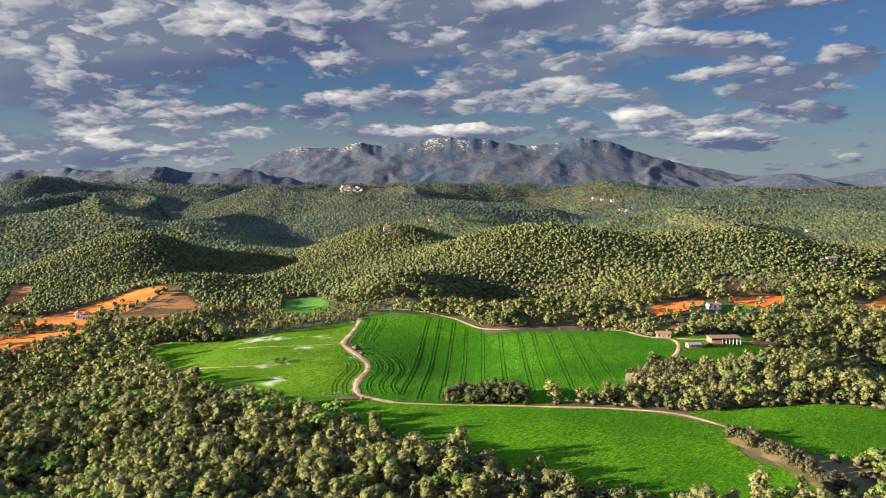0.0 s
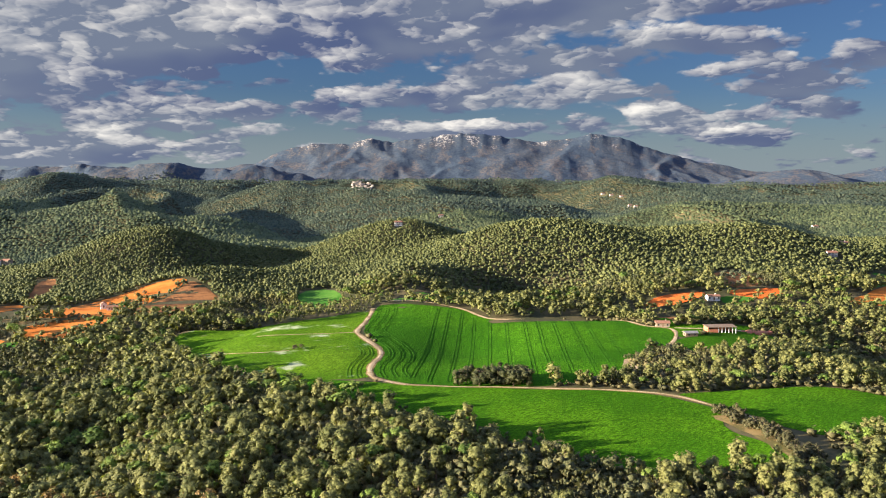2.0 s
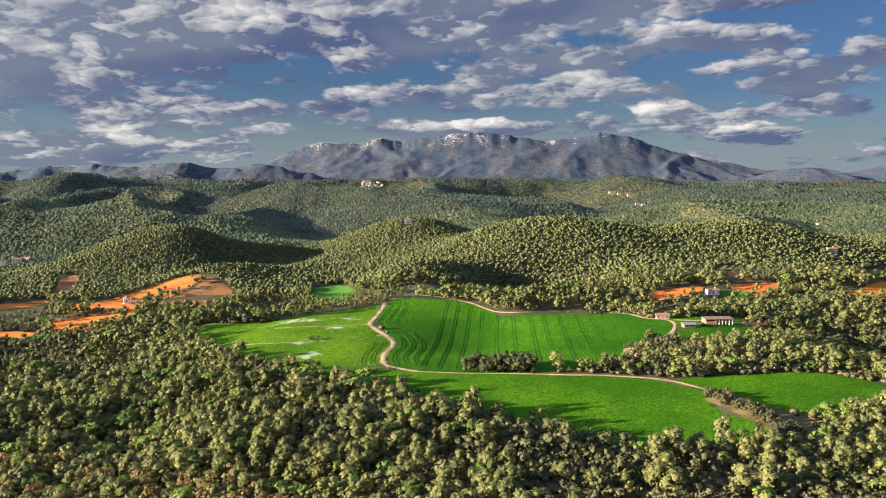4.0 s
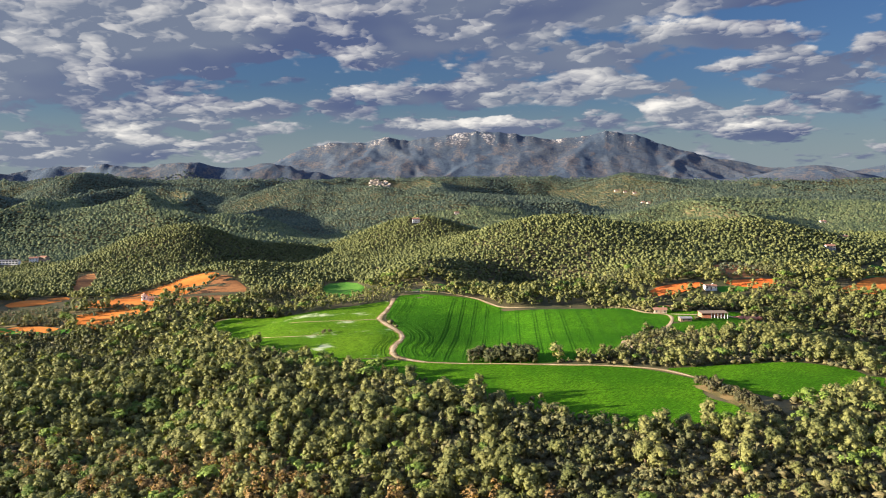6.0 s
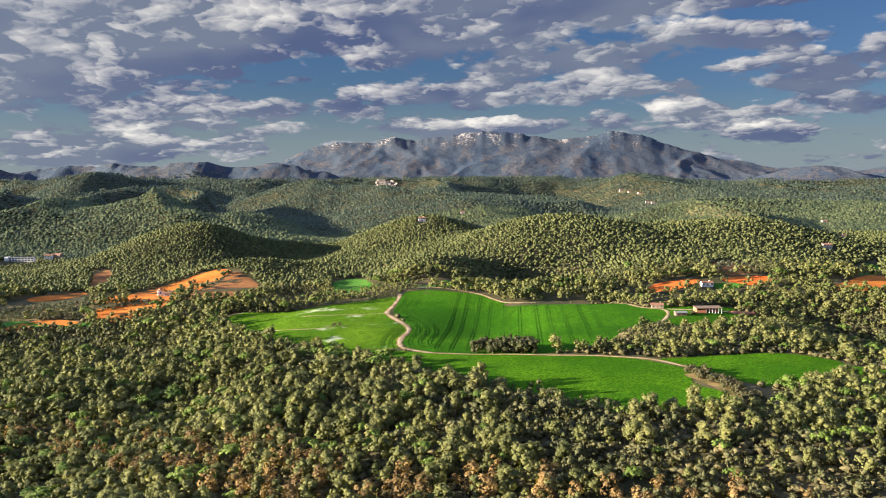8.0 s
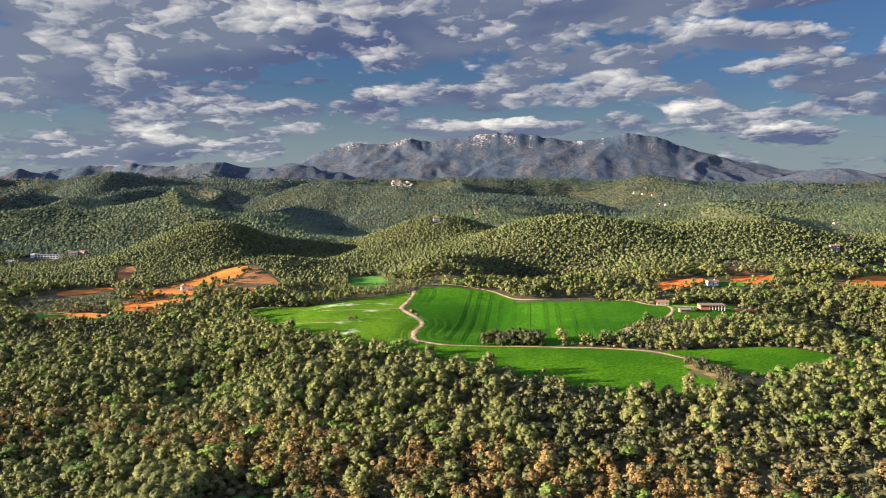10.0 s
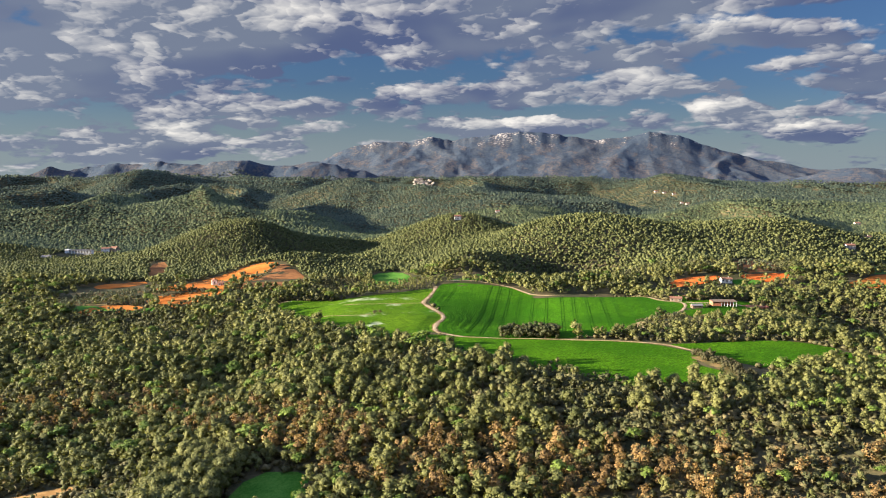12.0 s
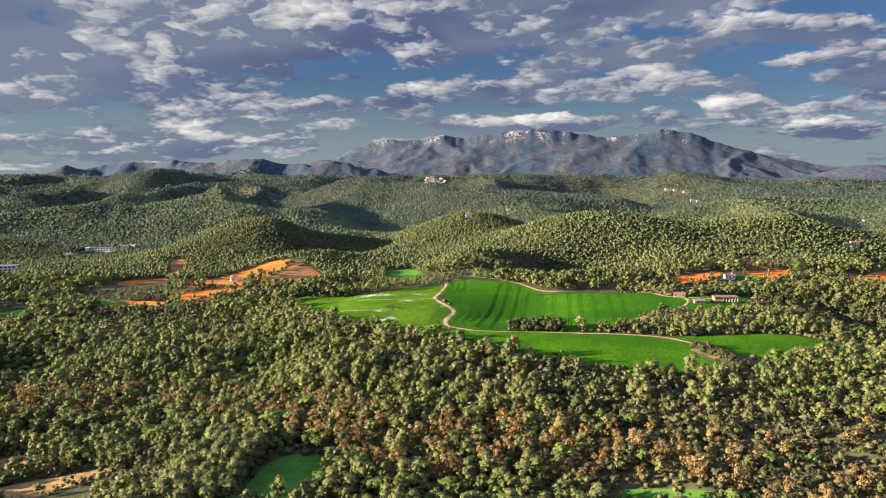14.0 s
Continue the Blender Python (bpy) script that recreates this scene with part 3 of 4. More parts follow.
def field(name, outline, mat, label, lift=0.12, cell=7.0, kind="structure"):
    """A sheet draped over the ground inside an outline with worn, rounded corners."""
    pts = rounded(outline, True, 2 if len(outline) > 12 else 1)
    bm = bmesh.new()
    rnd = random.Random(len(outline))
    bm.faces.new([bm.verts.new((p[0] + rnd.uniform(-0.6, 0.6), p[1] + rnd.uniform(-0.6, 0.6), 0)) for p in pts])
    lo, hi = np.min(pts, 0), np.max(pts, 0)
    for axis in (0, 1):
        no = (1, 0, 0) if axis == 0 else (0, 1, 0)
        for c in np.arange(lo[axis] + cell * 0.5, hi[axis], cell):
            co = (c, 0, 0) if axis == 0 else (0, c, 0)
            bmesh.ops.bisect_plane(bm, geom=bm.verts[:] + bm.edges[:] + bm.faces[:], plane_co=co, plane_no=no)
    bmesh.ops.triangulate(bm, faces=bm.faces[:])
    xy = np.array([v.co for v in bm.verts])
    for v, z in zip(bm.verts, height(xy[:, 0], xy[:, 1])):
        v.co.z = z + lift
    bmesh.ops.recalc_face_normals(bm, faces=bm.faces[:])
    if sum(f.normal.z for f in bm.faces) < 0:
        bmesh.ops.reverse_faces(bm, faces=bm.faces[:])
    me = bpy.data.meshes.new(name)
    bm.to_mesh(me)
    bm.free()
    me.polygons.foreach_set("use_smooth", np.ones(len(me.polygons), bool))
    me.materials.append(mat)
    return tagged(new(name, me), label, "field", kind=kind)


def road(name, line, width, mat, label, lift=0.2):
    """A worn dirt track: a crowned ribbon with an uneven edge."""
    pts = rounded(line, False, 1 if len(line) > 24 else 3)
    way = [pts[0]]
    for a, b in zip(pts, pts[1:]):
        n = max(1, int(np.hypot(*(b - a)) / 2.5))
        way += [a + (b - a) * k / n for k in range(1, n + 1)]
    way = np.array(way)
    tan = np.gradient(way, axis=0)
    tan /= np.hypot(*tan.T)[:, None]
    side = np.stack([-tan[:, 1], tan[:, 0]], -1)
    s = np.arange(len(way))
    wob = width * (0.5 + 0.12 * vnoise(s / 3.0, s * 0, 71) + 0.1 * vnoise(s / 11.0, s * 0, 72))
    rows = [way + side * (wob * f)[:, None] for f in (-1, -0.45, 0, 0.45, 1)]
    ups = (0.0, 0.05, 0.12, 0.05, 0.0)
    v = np.concatenate([np.column_stack([q, height(q[:, 0], q[:, 1]) + lift + u]) for q, u in zip(rows, ups)])
    n = len(way)
    faces = [(r * n + i, r * n + n + i, r * n + n + i + 1, r * n + i + 1) for r in range(4) for i in range(n - 1)]
    ob = mesh_object(name, v, np.array(faces)[:, ::-1], mat, smooth=True)
    return tagged(ob, label, "track", kind="structure")


field("wheat_field", FIELD_MAIN, WHEAT, "large bright green field of young wheat with tractor lines")
field("wheat_field", FIELD_NEAR, WHEAT_NEAR, "bright green wheat field below the dirt track")
field("wheat_field", FIELD_RIGHT, WHEAT_NEAR, "green wheat field between the hedge and the wood")
field("wheat_field", FIELD_FAR_RIGHT, WHEAT_NEAR, "narrow green wheat field behind a line of trees")
field("wheat_field", FIELD_LEFT, WHEAT_LEFT, "light green field with pale worn streaks beside the track")
for outline in (MEADOW_A, MEADOW_B, MEADOW_D, MEADOW_E, MEADOW_F, MEADOW_G, MEADOW_H, MEADOW_I):
    field("meadow", outline, GRASS, "small green meadow enclosed by trees", 0.1, 6.0)
field("meadow", MEADOW_C, WHEAT_NEAR, "bright green grass field before the farm buildings", 0.1, 6.0)
for outline in (EARTH_MAIN, EARTH_STRIP, EARTH_LOW, EARTH_FAR_LEFT, EARTH_RIGHT):
    field("ploughed_field", outline, RED_EARTH, "ploughed field of bright orange earth", 0.1)
for outline in (EARTH_RED, EARTH_RED_B):
    field("ploughed_field", outline, DEEP_RED, "ploughed field of deep red earth", 0.1)
for outline in (EARTH_BROWN, EARTH_UPPER, TERRACE, TERRACE_B, COPSE):
    field("bare_field", outline, BROWN_EARTH, "bare brown earth field with long shadows", 0.09)
field("olive_grove", GROVE, VERGE, "dry grassy ground under the olive rows", 0.09)
for outline in (STUBBLE_A, STUBBLE_B):
    field("stubble_field", outline, STUBBLE, "golden stubble field in the valley", 0.1, 5.0)
field("farmyard", YARD, WHEAT_NEAR, "strip of green grass round the farm buildings", 0.14, 5.0)
for line, wide in ((ROAD_MAIN[:12], 4.4), (ROAD_MAIN[11:], 3.2), (ROAD_TOP, 3.2), (HEDGE, 13.0)):
    road("grass_verge", line, wide, VERGE, "strip of dry brown grass beside the track", 0.15)
road("dirt_track", ROAD_MAIN[:12], 2.7, TRACK, "winding pale dirt track between the green fields")
road("dirt_track", ROAD_MAIN[11:], 1.4, TRACK, "narrow dirt track along the foot of the large field")
road("dirt_track", ROAD_TOP, 2.2, TRACK, "dirt track along the field's upper edge")
road("dirt_track", ROAD_YARD, 2.6, TRACK, "dirt track through the farmyard", 0.24)
road("footpath", PATH_LEFT, 1.4, TRACK, "narrow trodden path across the light green field")
road("footpath", PATH_LOW, 1.4, TRACK, "narrow trodden path across the light green field")


def wheel_lines():
    """Pairs of wheel lines that the sprayer left in the large wheat field."""
    for n, x0 in enumerate(np.arange(-17, 134, 10.5) + 2.0 * vnoise(np.arange(18) * 1.7, np.arange(18) * 0.3, 83)[: len(np.arange(-17, 134, 10.5))]):
        for side in (-0.95, 0.95):
            y = np.arange(330, 600, 8.0)
            x = x0 + side + 0.05 * (y - 460) + 0.5 * vnoise(y / 110, y * 0 + n * 7.3, 81)
            ok = inside(FIELD_MAIN, x - 2.5, y) & inside(FIELD_MAIN, x + 2.5, y) & inside(FIELD_MAIN, x, y - 4) & inside(FIELD_MAIN, x, y + 4) & ~inside(COPSE, x, y)
            run = np.nonzero(ok)[0]
            if len(run) < 6:
                continue
            x, y = x[run], y[run]
            cut = np.nonzero(np.diff(run) > 1)[0]
            if len(cut):
                x, y = x[cut[-1] + 1:], y[cut[-1] + 1:]
            if len(x) > 5:
                road("wheel_line", list(zip(x, y)), 0.22, LINE, "dark wheel line pressed into the young wheat", 0.2)


def headland_lines():
    """Curved wheel lines that follow the bends of the track along the edges of the fields."""
    line = np.array(rounded(ROAD_MAIN[:11], False, 2))
    tan = np.gradient(line, axis=0)
    tan /= np.hypot(*tan.T)[:, None]
    side = np.stack([-tan[:, 1], tan[:, 0]], -1)
    for off, poly in ((5, FIELD_MAIN), (7, FIELD_MAIN), (11, FIELD_MAIN), (13, FIELD_MAIN), (17, FIELD_MAIN), (19, FIELD_MAIN),
                      (-5, FIELD_LEFT), (-7, FIELD_LEFT), (-10, FIELD_LEFT), (-12, FIELD_LEFT)):
        run = line + side * off
        run = run[inside(poly, run[:, 0], run[:, 1]) & ((off > 0) | (run[:, 1] < 462))]
        if len(run) > 4:
            road("wheel_line", [tuple(p) for p in run], 0.22, LINE, "curved wheel line along the edge of the field", 0.2)


wheel_lines()
headland_lines()
CLEAR = [FIELD_MAIN, FIELD_NEAR, FIELD_RIGHT, FIELD_FAR_RIGHT, FIELD_LEFT, MEADOW_A, MEADOW_B, MEADOW_C, MEADOW_D, MEADOW_E, MEADOW_F, MEADOW_G, MEADOW_H,
         MEADOW_I, EARTH_MAIN, EARTH_STRIP, EARTH_LOW, EARTH_FAR_LEFT, EARTH_RIGHT, EARTH_RED, EARTH_RED_B, EARTH_BROWN, EARTH_UPPER, TERRACE,
         TERRACE_B, GROVE, STUBBLE_A, STUBBLE_B, YARD, SANDY_PATCH, SCRUB_BANK, OLIVE_BANK]


# ---- trees ----
def ico(level):
    bm = bmesh.new()
    bmesh.ops.create_icosphere(bm, subdivisions=level, radius=1.0)
    v = np.array([p.co for p in bm.verts])
    f = np.array([[p.index for p in q.verts] for q in bm.faces])
    bm.free()
    return v, f


OCTA = (np.array([(1, 0, 0), (0, 1, 0), (-1, 0, 0), (0, -1, 0), (0, 0, 1), (0, 0, -1)], float),
        np.array([(0, 1, 4), (1, 2, 4), (2, 3, 4), (3, 0, 4), (1, 0, 5), (2, 1, 5), (3, 2, 5), (0, 3, 5)]))
ICO2 = ico(2)


def join(pieces):
    v, f, n = [], [], 0
    for pv, pf in pieces:
        v.append(pv)
        f.append(pf + n)
        n += len(pv)
    return np.concatenate(v), np.concatenate(f)


def clump(rng, centre, r, base, flat=0.8, rough=0.33):
    v, f = base
    q, _ = np.linalg.qr(rng.normal(size=(3, 3)))
    v = v @ q * (1 + rng.uniform(-rough, rough, (len(v), 1)))
    if np.linalg.det(q) < 0:
        f = f[:, ::-1]
    return v * (r, r, r * flat) + centre, f


def cap(rng):
    """A far crown: the rounded upper half alone, four faces."""
    v = np.array([(0.52, 0, 0.3), (0, 0.52, 0.3), (-0.52, 0, 0.3), (0, -0.52, 0.3), (0, 0, 0.8)]) * rng.uniform(0.75, 1.25, (5, 3))
    v[4, :2] = rng.uniform(-0.2, 0.2, 2)
    return v, OCTA[1][:4]


def sprays(rng, lobes, n, size):
    """Leafy triangles over the outside of the lobes, lying along them and lifting at their tips."""
    at_lobe = rng.integers(0, len(lobes), n)
    centre = np.array([c for c, _ in lobes])[at_lobe]
    r = np.array([r for _, r in lobes])[at_lobe][:, None]
    axis = centre - (0, 0, 0.45)
    axis = axis / (np.linalg.norm(axis, axis=1, keepdims=True) + 1e-6)
    out = rng.normal(size=(n, 3)) + (0, 0, 0.3) + 0.9 * axis
    out /= np.linalg.norm(out, axis=1, keepdims=True)
    nor = 0.6 * out + 0.6 * axis + 0.22 * rng.normal(size=(n, 3))
    nor /= np.linalg.norm(nor, axis=1, keepdims=True)
    a = np.cross(nor, rng.normal(size=(n, 3)))
    a /= np.linalg.norm(a, axis=1, keepdims=True) + 1e-9
    b = np.cross(nor, a)
    s = size * rng.uniform(0.6, 1.4, (n, 1))
    at = centre + out * r * (1, 1, 0.9) * rng.uniform(0.78, 1.12, (n, 1))
    verts = np.stack([at - a * s - b * s * 0.6, at + a * s - b * s * 0.6, at + b * s * 1.25], 1).reshape(-1, 3)
    return verts, np.arange(3 * n).reshape(-1, 3)


def crown(rng, kind, base, count, leaves=0, leaf=0.04, core=0.8):
    """A unit tree's crown, 1 high: lobes of leaf sprays with gaps between them and an uneven outline."""
    lobes = []
    lean = rng.uniform(-0.08, 0.08, 2)
    squat = rng.uniform(0.85, 1.12)
    for k in range(count):
        f = (k + rng.uniform(0, 1)) / count
        if kind == "pine":
            z = 0.34 + 0.56 * f
            reach = 0.21 * math.sqrt(max(0.0, 1 - ((z - 0.46) / 0.48) ** 2))
            r = rng.uniform(0.15, 0.215) * (1.5 if count < 3 else 1.15 if count < 6 else 1.0)
        elif kind == "umbrella":
            z = 0.66 + 0.18 * f
            reach = 0.36 * (1.1 - 0.85 * f)
            r = rng.uniform(0.12, 0.18)
        elif kind == "broad":
            z = 0.18 + 0.6 * f
            reach = 0.4 * math.sqrt(max(0.0, 1 - ((z - 0.4) / 0.5) ** 2))
            r = rng.uniform(0.15, 0.23) * (1.2 if count < 6 else 1.0)
        else:  # tall, open
            z = 0.22 + 0.66 * f
            reach = 0.24 * math.sqrt(max(0.0, 1 - ((z - 0.52) / 0.5) ** 2))
            r = rng.uniform(0.1, 0.17) * (1.3 if count < 6 else 1.0)
        a = k * 2.4 + rng.uniform(-0.6, 0.6)
        d = reach * squat * (0.5 + 0.5 * rng.uniform())
        lobes.append(((d * math.cos(a) + lean[0] * z, d * math.sin(a) + lean[1] * z, z), r))
    pieces = [clump(rng, c, r * core, base, 0.85, 0.28) for c, r in lobes]
    if leaves:
        pieces.append(sprays(rng, lobes, leaves, leaf))
    return join(pieces)


def trunk(rng, kind):
    """A tapered, leaning trunk with a few limbs, unit height."""
    pieces = []

    def limb(a, b, ra, rb, sides=6):
        a, b = np.array(a, float), np.array(b, float)
        n = (b - a) / np.linalg.norm(b - a)
        u = np.cross(n, (0.3, 1, 0.1))
        u /= np.linalg.norm(u)
        w = np.cross(n, u)
        t = np.arange(sides) * 2 * math.pi / sides
        ring = np.cos(t)[:, None] * u + np.sin(t)[:, None] * w
        v = np.concatenate([a + ring * ra, b + ring * rb])
        i = np.arange(sides)
        j = (i + 1) % sides
        return v, np.concatenate([np.stack([i, j, j + sides], 1), np.stack([i, j + sides, i + sides], 1)])

    lean = rng.uniform(-0.05, 0.05, 2)
    fork = (lean[0], lean[1], 0.45)
    pieces.append(limb((0, 0, -0.06), fork, 0.032, 0.022))
    pieces.append(limb(fork, (lean[0] * 1.6, lean[1] * 1.6, 0.85), 0.022, 0.008))
    for k in range(4):
        a = k * 1.6 + rng.uniform(0, 0.6)
        z = 0.4 + 0.1 * k
        pieces.append(limb((lean[0], lean[1], z), (0.24 * math.cos(a), 0.24 * math.sin(a), z + 0.16), 0.014, 0.005, 4))
    return join(pieces)


def scatter(rng, x0, x1, y0, y1, gap):
    gx, gy = np.meshgrid(np.arange(x0, x1, gap), np.arange(y0, y1, gap))
    gx = gx + (np.arange(gx.shape[0]) % 2)[:, None] * gap / 2
    return (gx + rng.uniform(-0.42, 0.42, gx.shape) * gap).ravel(), (gy + rng.uniform(-0.42, 0.42, gy.shape) * gap).ravel()


def wedge(x, y, spread=38.0, back=190.0):
    """The fan of land ahead, which opens from the near valley to the mountains."""
    a = np.degrees(np.arctan2(x + 25, y + back))
    return (a > -spread - 2) & (a < spread - 4)


def wooded(x, y, margin=2.5):
    ok = np.ones(len(x), bool)
    for poly in CLEAR:
        ok &= ~inside(poly, x, y)
    for line, w in ((ROAD_MAIN, 3.6), (ROAD_TOP, 1.8), (ROAD_YARD, 3.5)):
        ok &= ~near_line(line, x, y, w)
    for key, (sx, sy) in SPOTS.items():
        r = 30 if key in ("villa", "block") else 11 if sy > 900 else 9
        ok &= np.hypot(x - sx, (y - sy + r * 0.7) * 0.7) > r
    ok &= ~near_line([(-92, 354), (-40, 362)], x, y, 7)
    ok &= ~(near_line(HEDGE, x, y, 9) | near_line(HEDGE, x - 7, y - 7, 6))
    return ok


def stand(name, x, y, high, templates, mat, rng, label, category, wide=1.0, smooth=True):
    """A whole wood as one mesh: every tree its own crown, turned, scaled and tinted by chance."""
    z = height(x, y)
    pick = rng.integers(0, len(templates), len(x))
    vs, fs, ts, n = [], [], [], 0
    for t, (tv, tf) in enumerate(templates):
        i = np.nonzero(pick == t)[0]
        if not len(i):
            continue
        a = rng.uniform(0, 2 * math.pi, len(i))
        c, s = np.cos(a)[:, None], np.sin(a)[:, None]
        w = (high[i] * wide * rng.uniform(0.85, 1.2, len(i)))[:, None]
        px = (tv[:, 0] * c - tv[:, 1] * s) * w + x[i][:, None]
        py = (tv[:, 0] * s + tv[:, 1] * c) * w + y[i][:, None]
        pz = tv[:, 2] * high[i][:, None] + z[i][:, None]
        vs.append(np.stack([px, py, pz], -1).reshape(-1, 3))
        fs.append((tf[None] + (np.arange(len(i)) * len(tv))[:, None, None] + n).reshape(-1, 3))
        ts.append(np.repeat(rng.uniform(0, 1, len(i)), len(tv)))
        n += len(i) * len(tv)
    ob = mesh_object(name, np.concatenate(vs), np.concatenate(fs), mat, smooth=smooth, tint=np.concatenate(ts))
    return tagged(ob, label, category, kind="stuff")


def off_crest(x, y):
    return crest_line(x) - y


def plant(name, x, y, high, kind, mat, rng, label, category, group, wide=1.0, kinds=6):
    """Single trees, each with a trunk and a crown of its own."""
    models = []
    for _ in range(kinds):
        root = new(name)
        tv, tf = trunk(rng, kind)
        cv, cf = crown(rng, kind, OCTA, 8, 440, 0.03, 0.86)
        mesh_object("trunk", tv, tf, BARK, root, smooth=True)
        mesh_object("crown", cv, cf, mat, root, smooth=True)
        tagged(root, label, category, group)
        models.append(root)
    z = height(x, y)
    for n in range(len(x)):
        w = high[n] * wide * rng.uniform(0.88, 1.15)
        m = Matrix.LocRotScale((x[n], y[n], z[n]), Euler((0, 0, rng.uniform(0, 6.28))), None)
        ob = models[n] if n < kinds else copy_thing(models[n % kinds], m)
        ob.matrix_basis = m @ Matrix.Diagonal((w, w, high[n], 1))
    for spare in models[len(x):]:
        for o in (*spare.children, spare):
            bpy.data.objects.remove(o)


def make_woods():
    rng = np.random.default_rng(4)
    near_pine = [crown(rng, "pine", OCTA, 6, 190, 0.039, 0.86) for _ in range(14)]
    near_umbrella = [crown(rng, "umbrella", OCTA, 7, 120, 0.048) for _ in range(5)]
    near_oak = [crown(rng, "broad", OCTA, 5, 90, 0.058) for _ in range(6)]
    near_tall = [crown(rng, "tall", OCTA, 9, 230, 0.036, 0.5) for _ in range(5)]
    mid_pine = [crown(rng, "pine", OCTA, 2, 6, 0.09, 0.95) for _ in range(14)]
    edge_pine = [crown(rng, "pine", OCTA, 4, 52, 0.066) for _ in range(10)]
    far_pine = [cap(rng) for _ in range(8)]
    # near and middle woods
    x, y = scatter(rng, -640, 420, 112, 640, 5.5)
    ok = wedge(x, y) & wooded(x, y) & ((x > -430) | (y > 330))
    x, y = x[ok], y[ok]
    thin = vnoise(x / 28, y / 28, 91)
    keep = rng.uniform(0, 1, len(x)) < 0.98 - 0.28 * step(0.25, 0.7, thin)
    x, y = x[keep], y[keep]
    stream = near_line(STREAM, x + 6 * vnoise(x / 20, y / 20, 92), y + 6 * vnoise(x / 20, y / 20, 94), 19)
    fall = stream & (rng.uniform(0, 1, len(x)) < 0.36)
    oak = ~fall & (vnoise(x / 55, y / 55, 93) + 0.06 * (x < -110) + rng.uniform(-0.5, 0.5, len(x)) > 0.5)
    pine = ~fall & ~oak
    high = 5.6 + 6.8 * rng.uniform(0, 1, len(x)) ** 1.3
    high = np.where((x > 60) & (x < 270) & (y > 320) & (y < 440), high * 0.72, high)
    high = np.where((x > 120) & (x < 320) & (y >= 440) & (y < 560), high * 0.8, high)
    high = np.where((x > -170) & (x < -35) & (y > 540) & (y < 612), high * 0.6, high)
    high = np.where((x > 95) & (y < 300), high * 0.8, high)
    edge = (inside(FIELD_NEAR, x + 16, y - 2) | inside(FIELD_NEAR, x + 34, y)) & (x < 70)
    high = np.where(edge, high * 1.08, high)
    bright = pine & (rng.uniform(0, 1, len(x)) < 0.13)
    pine &= ~bright
    stand("umbrella_pines", x[bright], y[bright], high[bright] * 0.9, near_umbrella, UMBRELLA, rng, "bright green umbrella pines scattered in the wood", "trees", 1.15)
    # the trees that the camera passes nearest are trees of their own
    close = pine & (x > -75) & (x < 120) & (y > 150) & (off_crest(x, y) > -22) & (off_crest(x, y) < 34)
    pick = np.nonzero(close)[0][:300]
    close[:] = False
    close[pick] = True
    plant("pine_tree", x[close], y[close], high[close], "pine", PINE_NEAR, rng, "rounded olive-green pine in the dense near wood", "pine", "pines of the near slope")
    pine &= ~close
    beyond = pine & (y > 390)
    pine &= ~beyond
    stand("pine_wood", x[beyond], y[beyond], high[beyond], edge_pine, PINE, rng, "wood of olive-green pines round the fields", "trees")
    stand("pine_wood", x[pine], y[pine], high[pine], near_pine, PINE, rng, "dense wood of rounded olive-green pines", "trees")
    stand("oak_wood", x[oak], y[oak], high[oak] * 0.72, near_oak, OAK, rng, "dark evergreen oaks among the pines", "trees")
    stand("autumn_wood", x[fall], y[fall], high[fall] * 1.05, near_tall, AUTUMN, rng, "autumn-brown poplars along the valley stream", "trees")
    # undergrowth
    x, y = scatter(rng, -430, 420, 90, 520, 4.2)
    ok = wedge(x, y) & wooded(x, y)
    x, y = x[ok], y[ok]
    stand("undergrowth", x, y, rng.uniform(2.0, 4.4, len(x)), [join([clump(rng, (0, 0, 0.35), 0.62, OCTA, 0.6, 0.3), sprays(rng, [((0, 0, 0.35), 0.75)], 12, 0.22)]) for _ in range(6)], BRUSH, rng,
          "dark scrub between the trees", "shrubs")
    # the valley floor under the camera
    x, y = scatter(rng, -280, 280, -330, 112, 9.5)
    stand("valley_wood", x, y, rng.uniform(6, 9, len(x)), mid_pine, PINE, rng, "pine wood on the near valley floor", "forest", 1.2)
    # the wooded hills
    x, y = scatter(rng, -900, 700, 640, 1080, 4.5)
    ok = wedge(x, y) & wooded(x, y)
    x, y = x[ok], y[ok]
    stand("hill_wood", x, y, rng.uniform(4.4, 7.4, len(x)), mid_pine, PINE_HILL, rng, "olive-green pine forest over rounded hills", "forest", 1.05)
    x, y = scatter(rng, -1350, 1000, 1080, 1700, 5.3)
    ok = wedge(x, y) & wooded(x, y)
    x, y = x[ok], y[ok]
    stand("hill_wood", x, y, rng.uniform(4.5, 8, len(x)), far_pine, PINE_FAR_HAZED, rng, "olive-green pine forest on the farther hills", "forest", 1.1)
    x, y = scatter(rng, -1900, 1500, 1700, 2750, 7.4)
    ok = wedge(x, y) & wooded(x, y)
    x, y = x[ok], y[ok]
    ok = np.hypot((x + 300) / 62, (y - 2540) / 44) > 1
    x, y = x[ok], y[ok]
    stand("far_wood", x, y, rng.uniform(5.0, 9.0, len(x)), far_pine, PINE_DISTANT_HAZED, rng, "distant pine forest on folded hills", "forest", 1.15)
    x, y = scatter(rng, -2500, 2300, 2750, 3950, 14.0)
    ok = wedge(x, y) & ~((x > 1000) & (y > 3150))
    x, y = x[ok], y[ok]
    stand("far_wood", x, y, rng.uniform(8, 12, len(x)), far_pine, PINE_DISTANT_HAZED, rng, "distant pine forest below the mountains", "forest", 1.2)


make_woods()


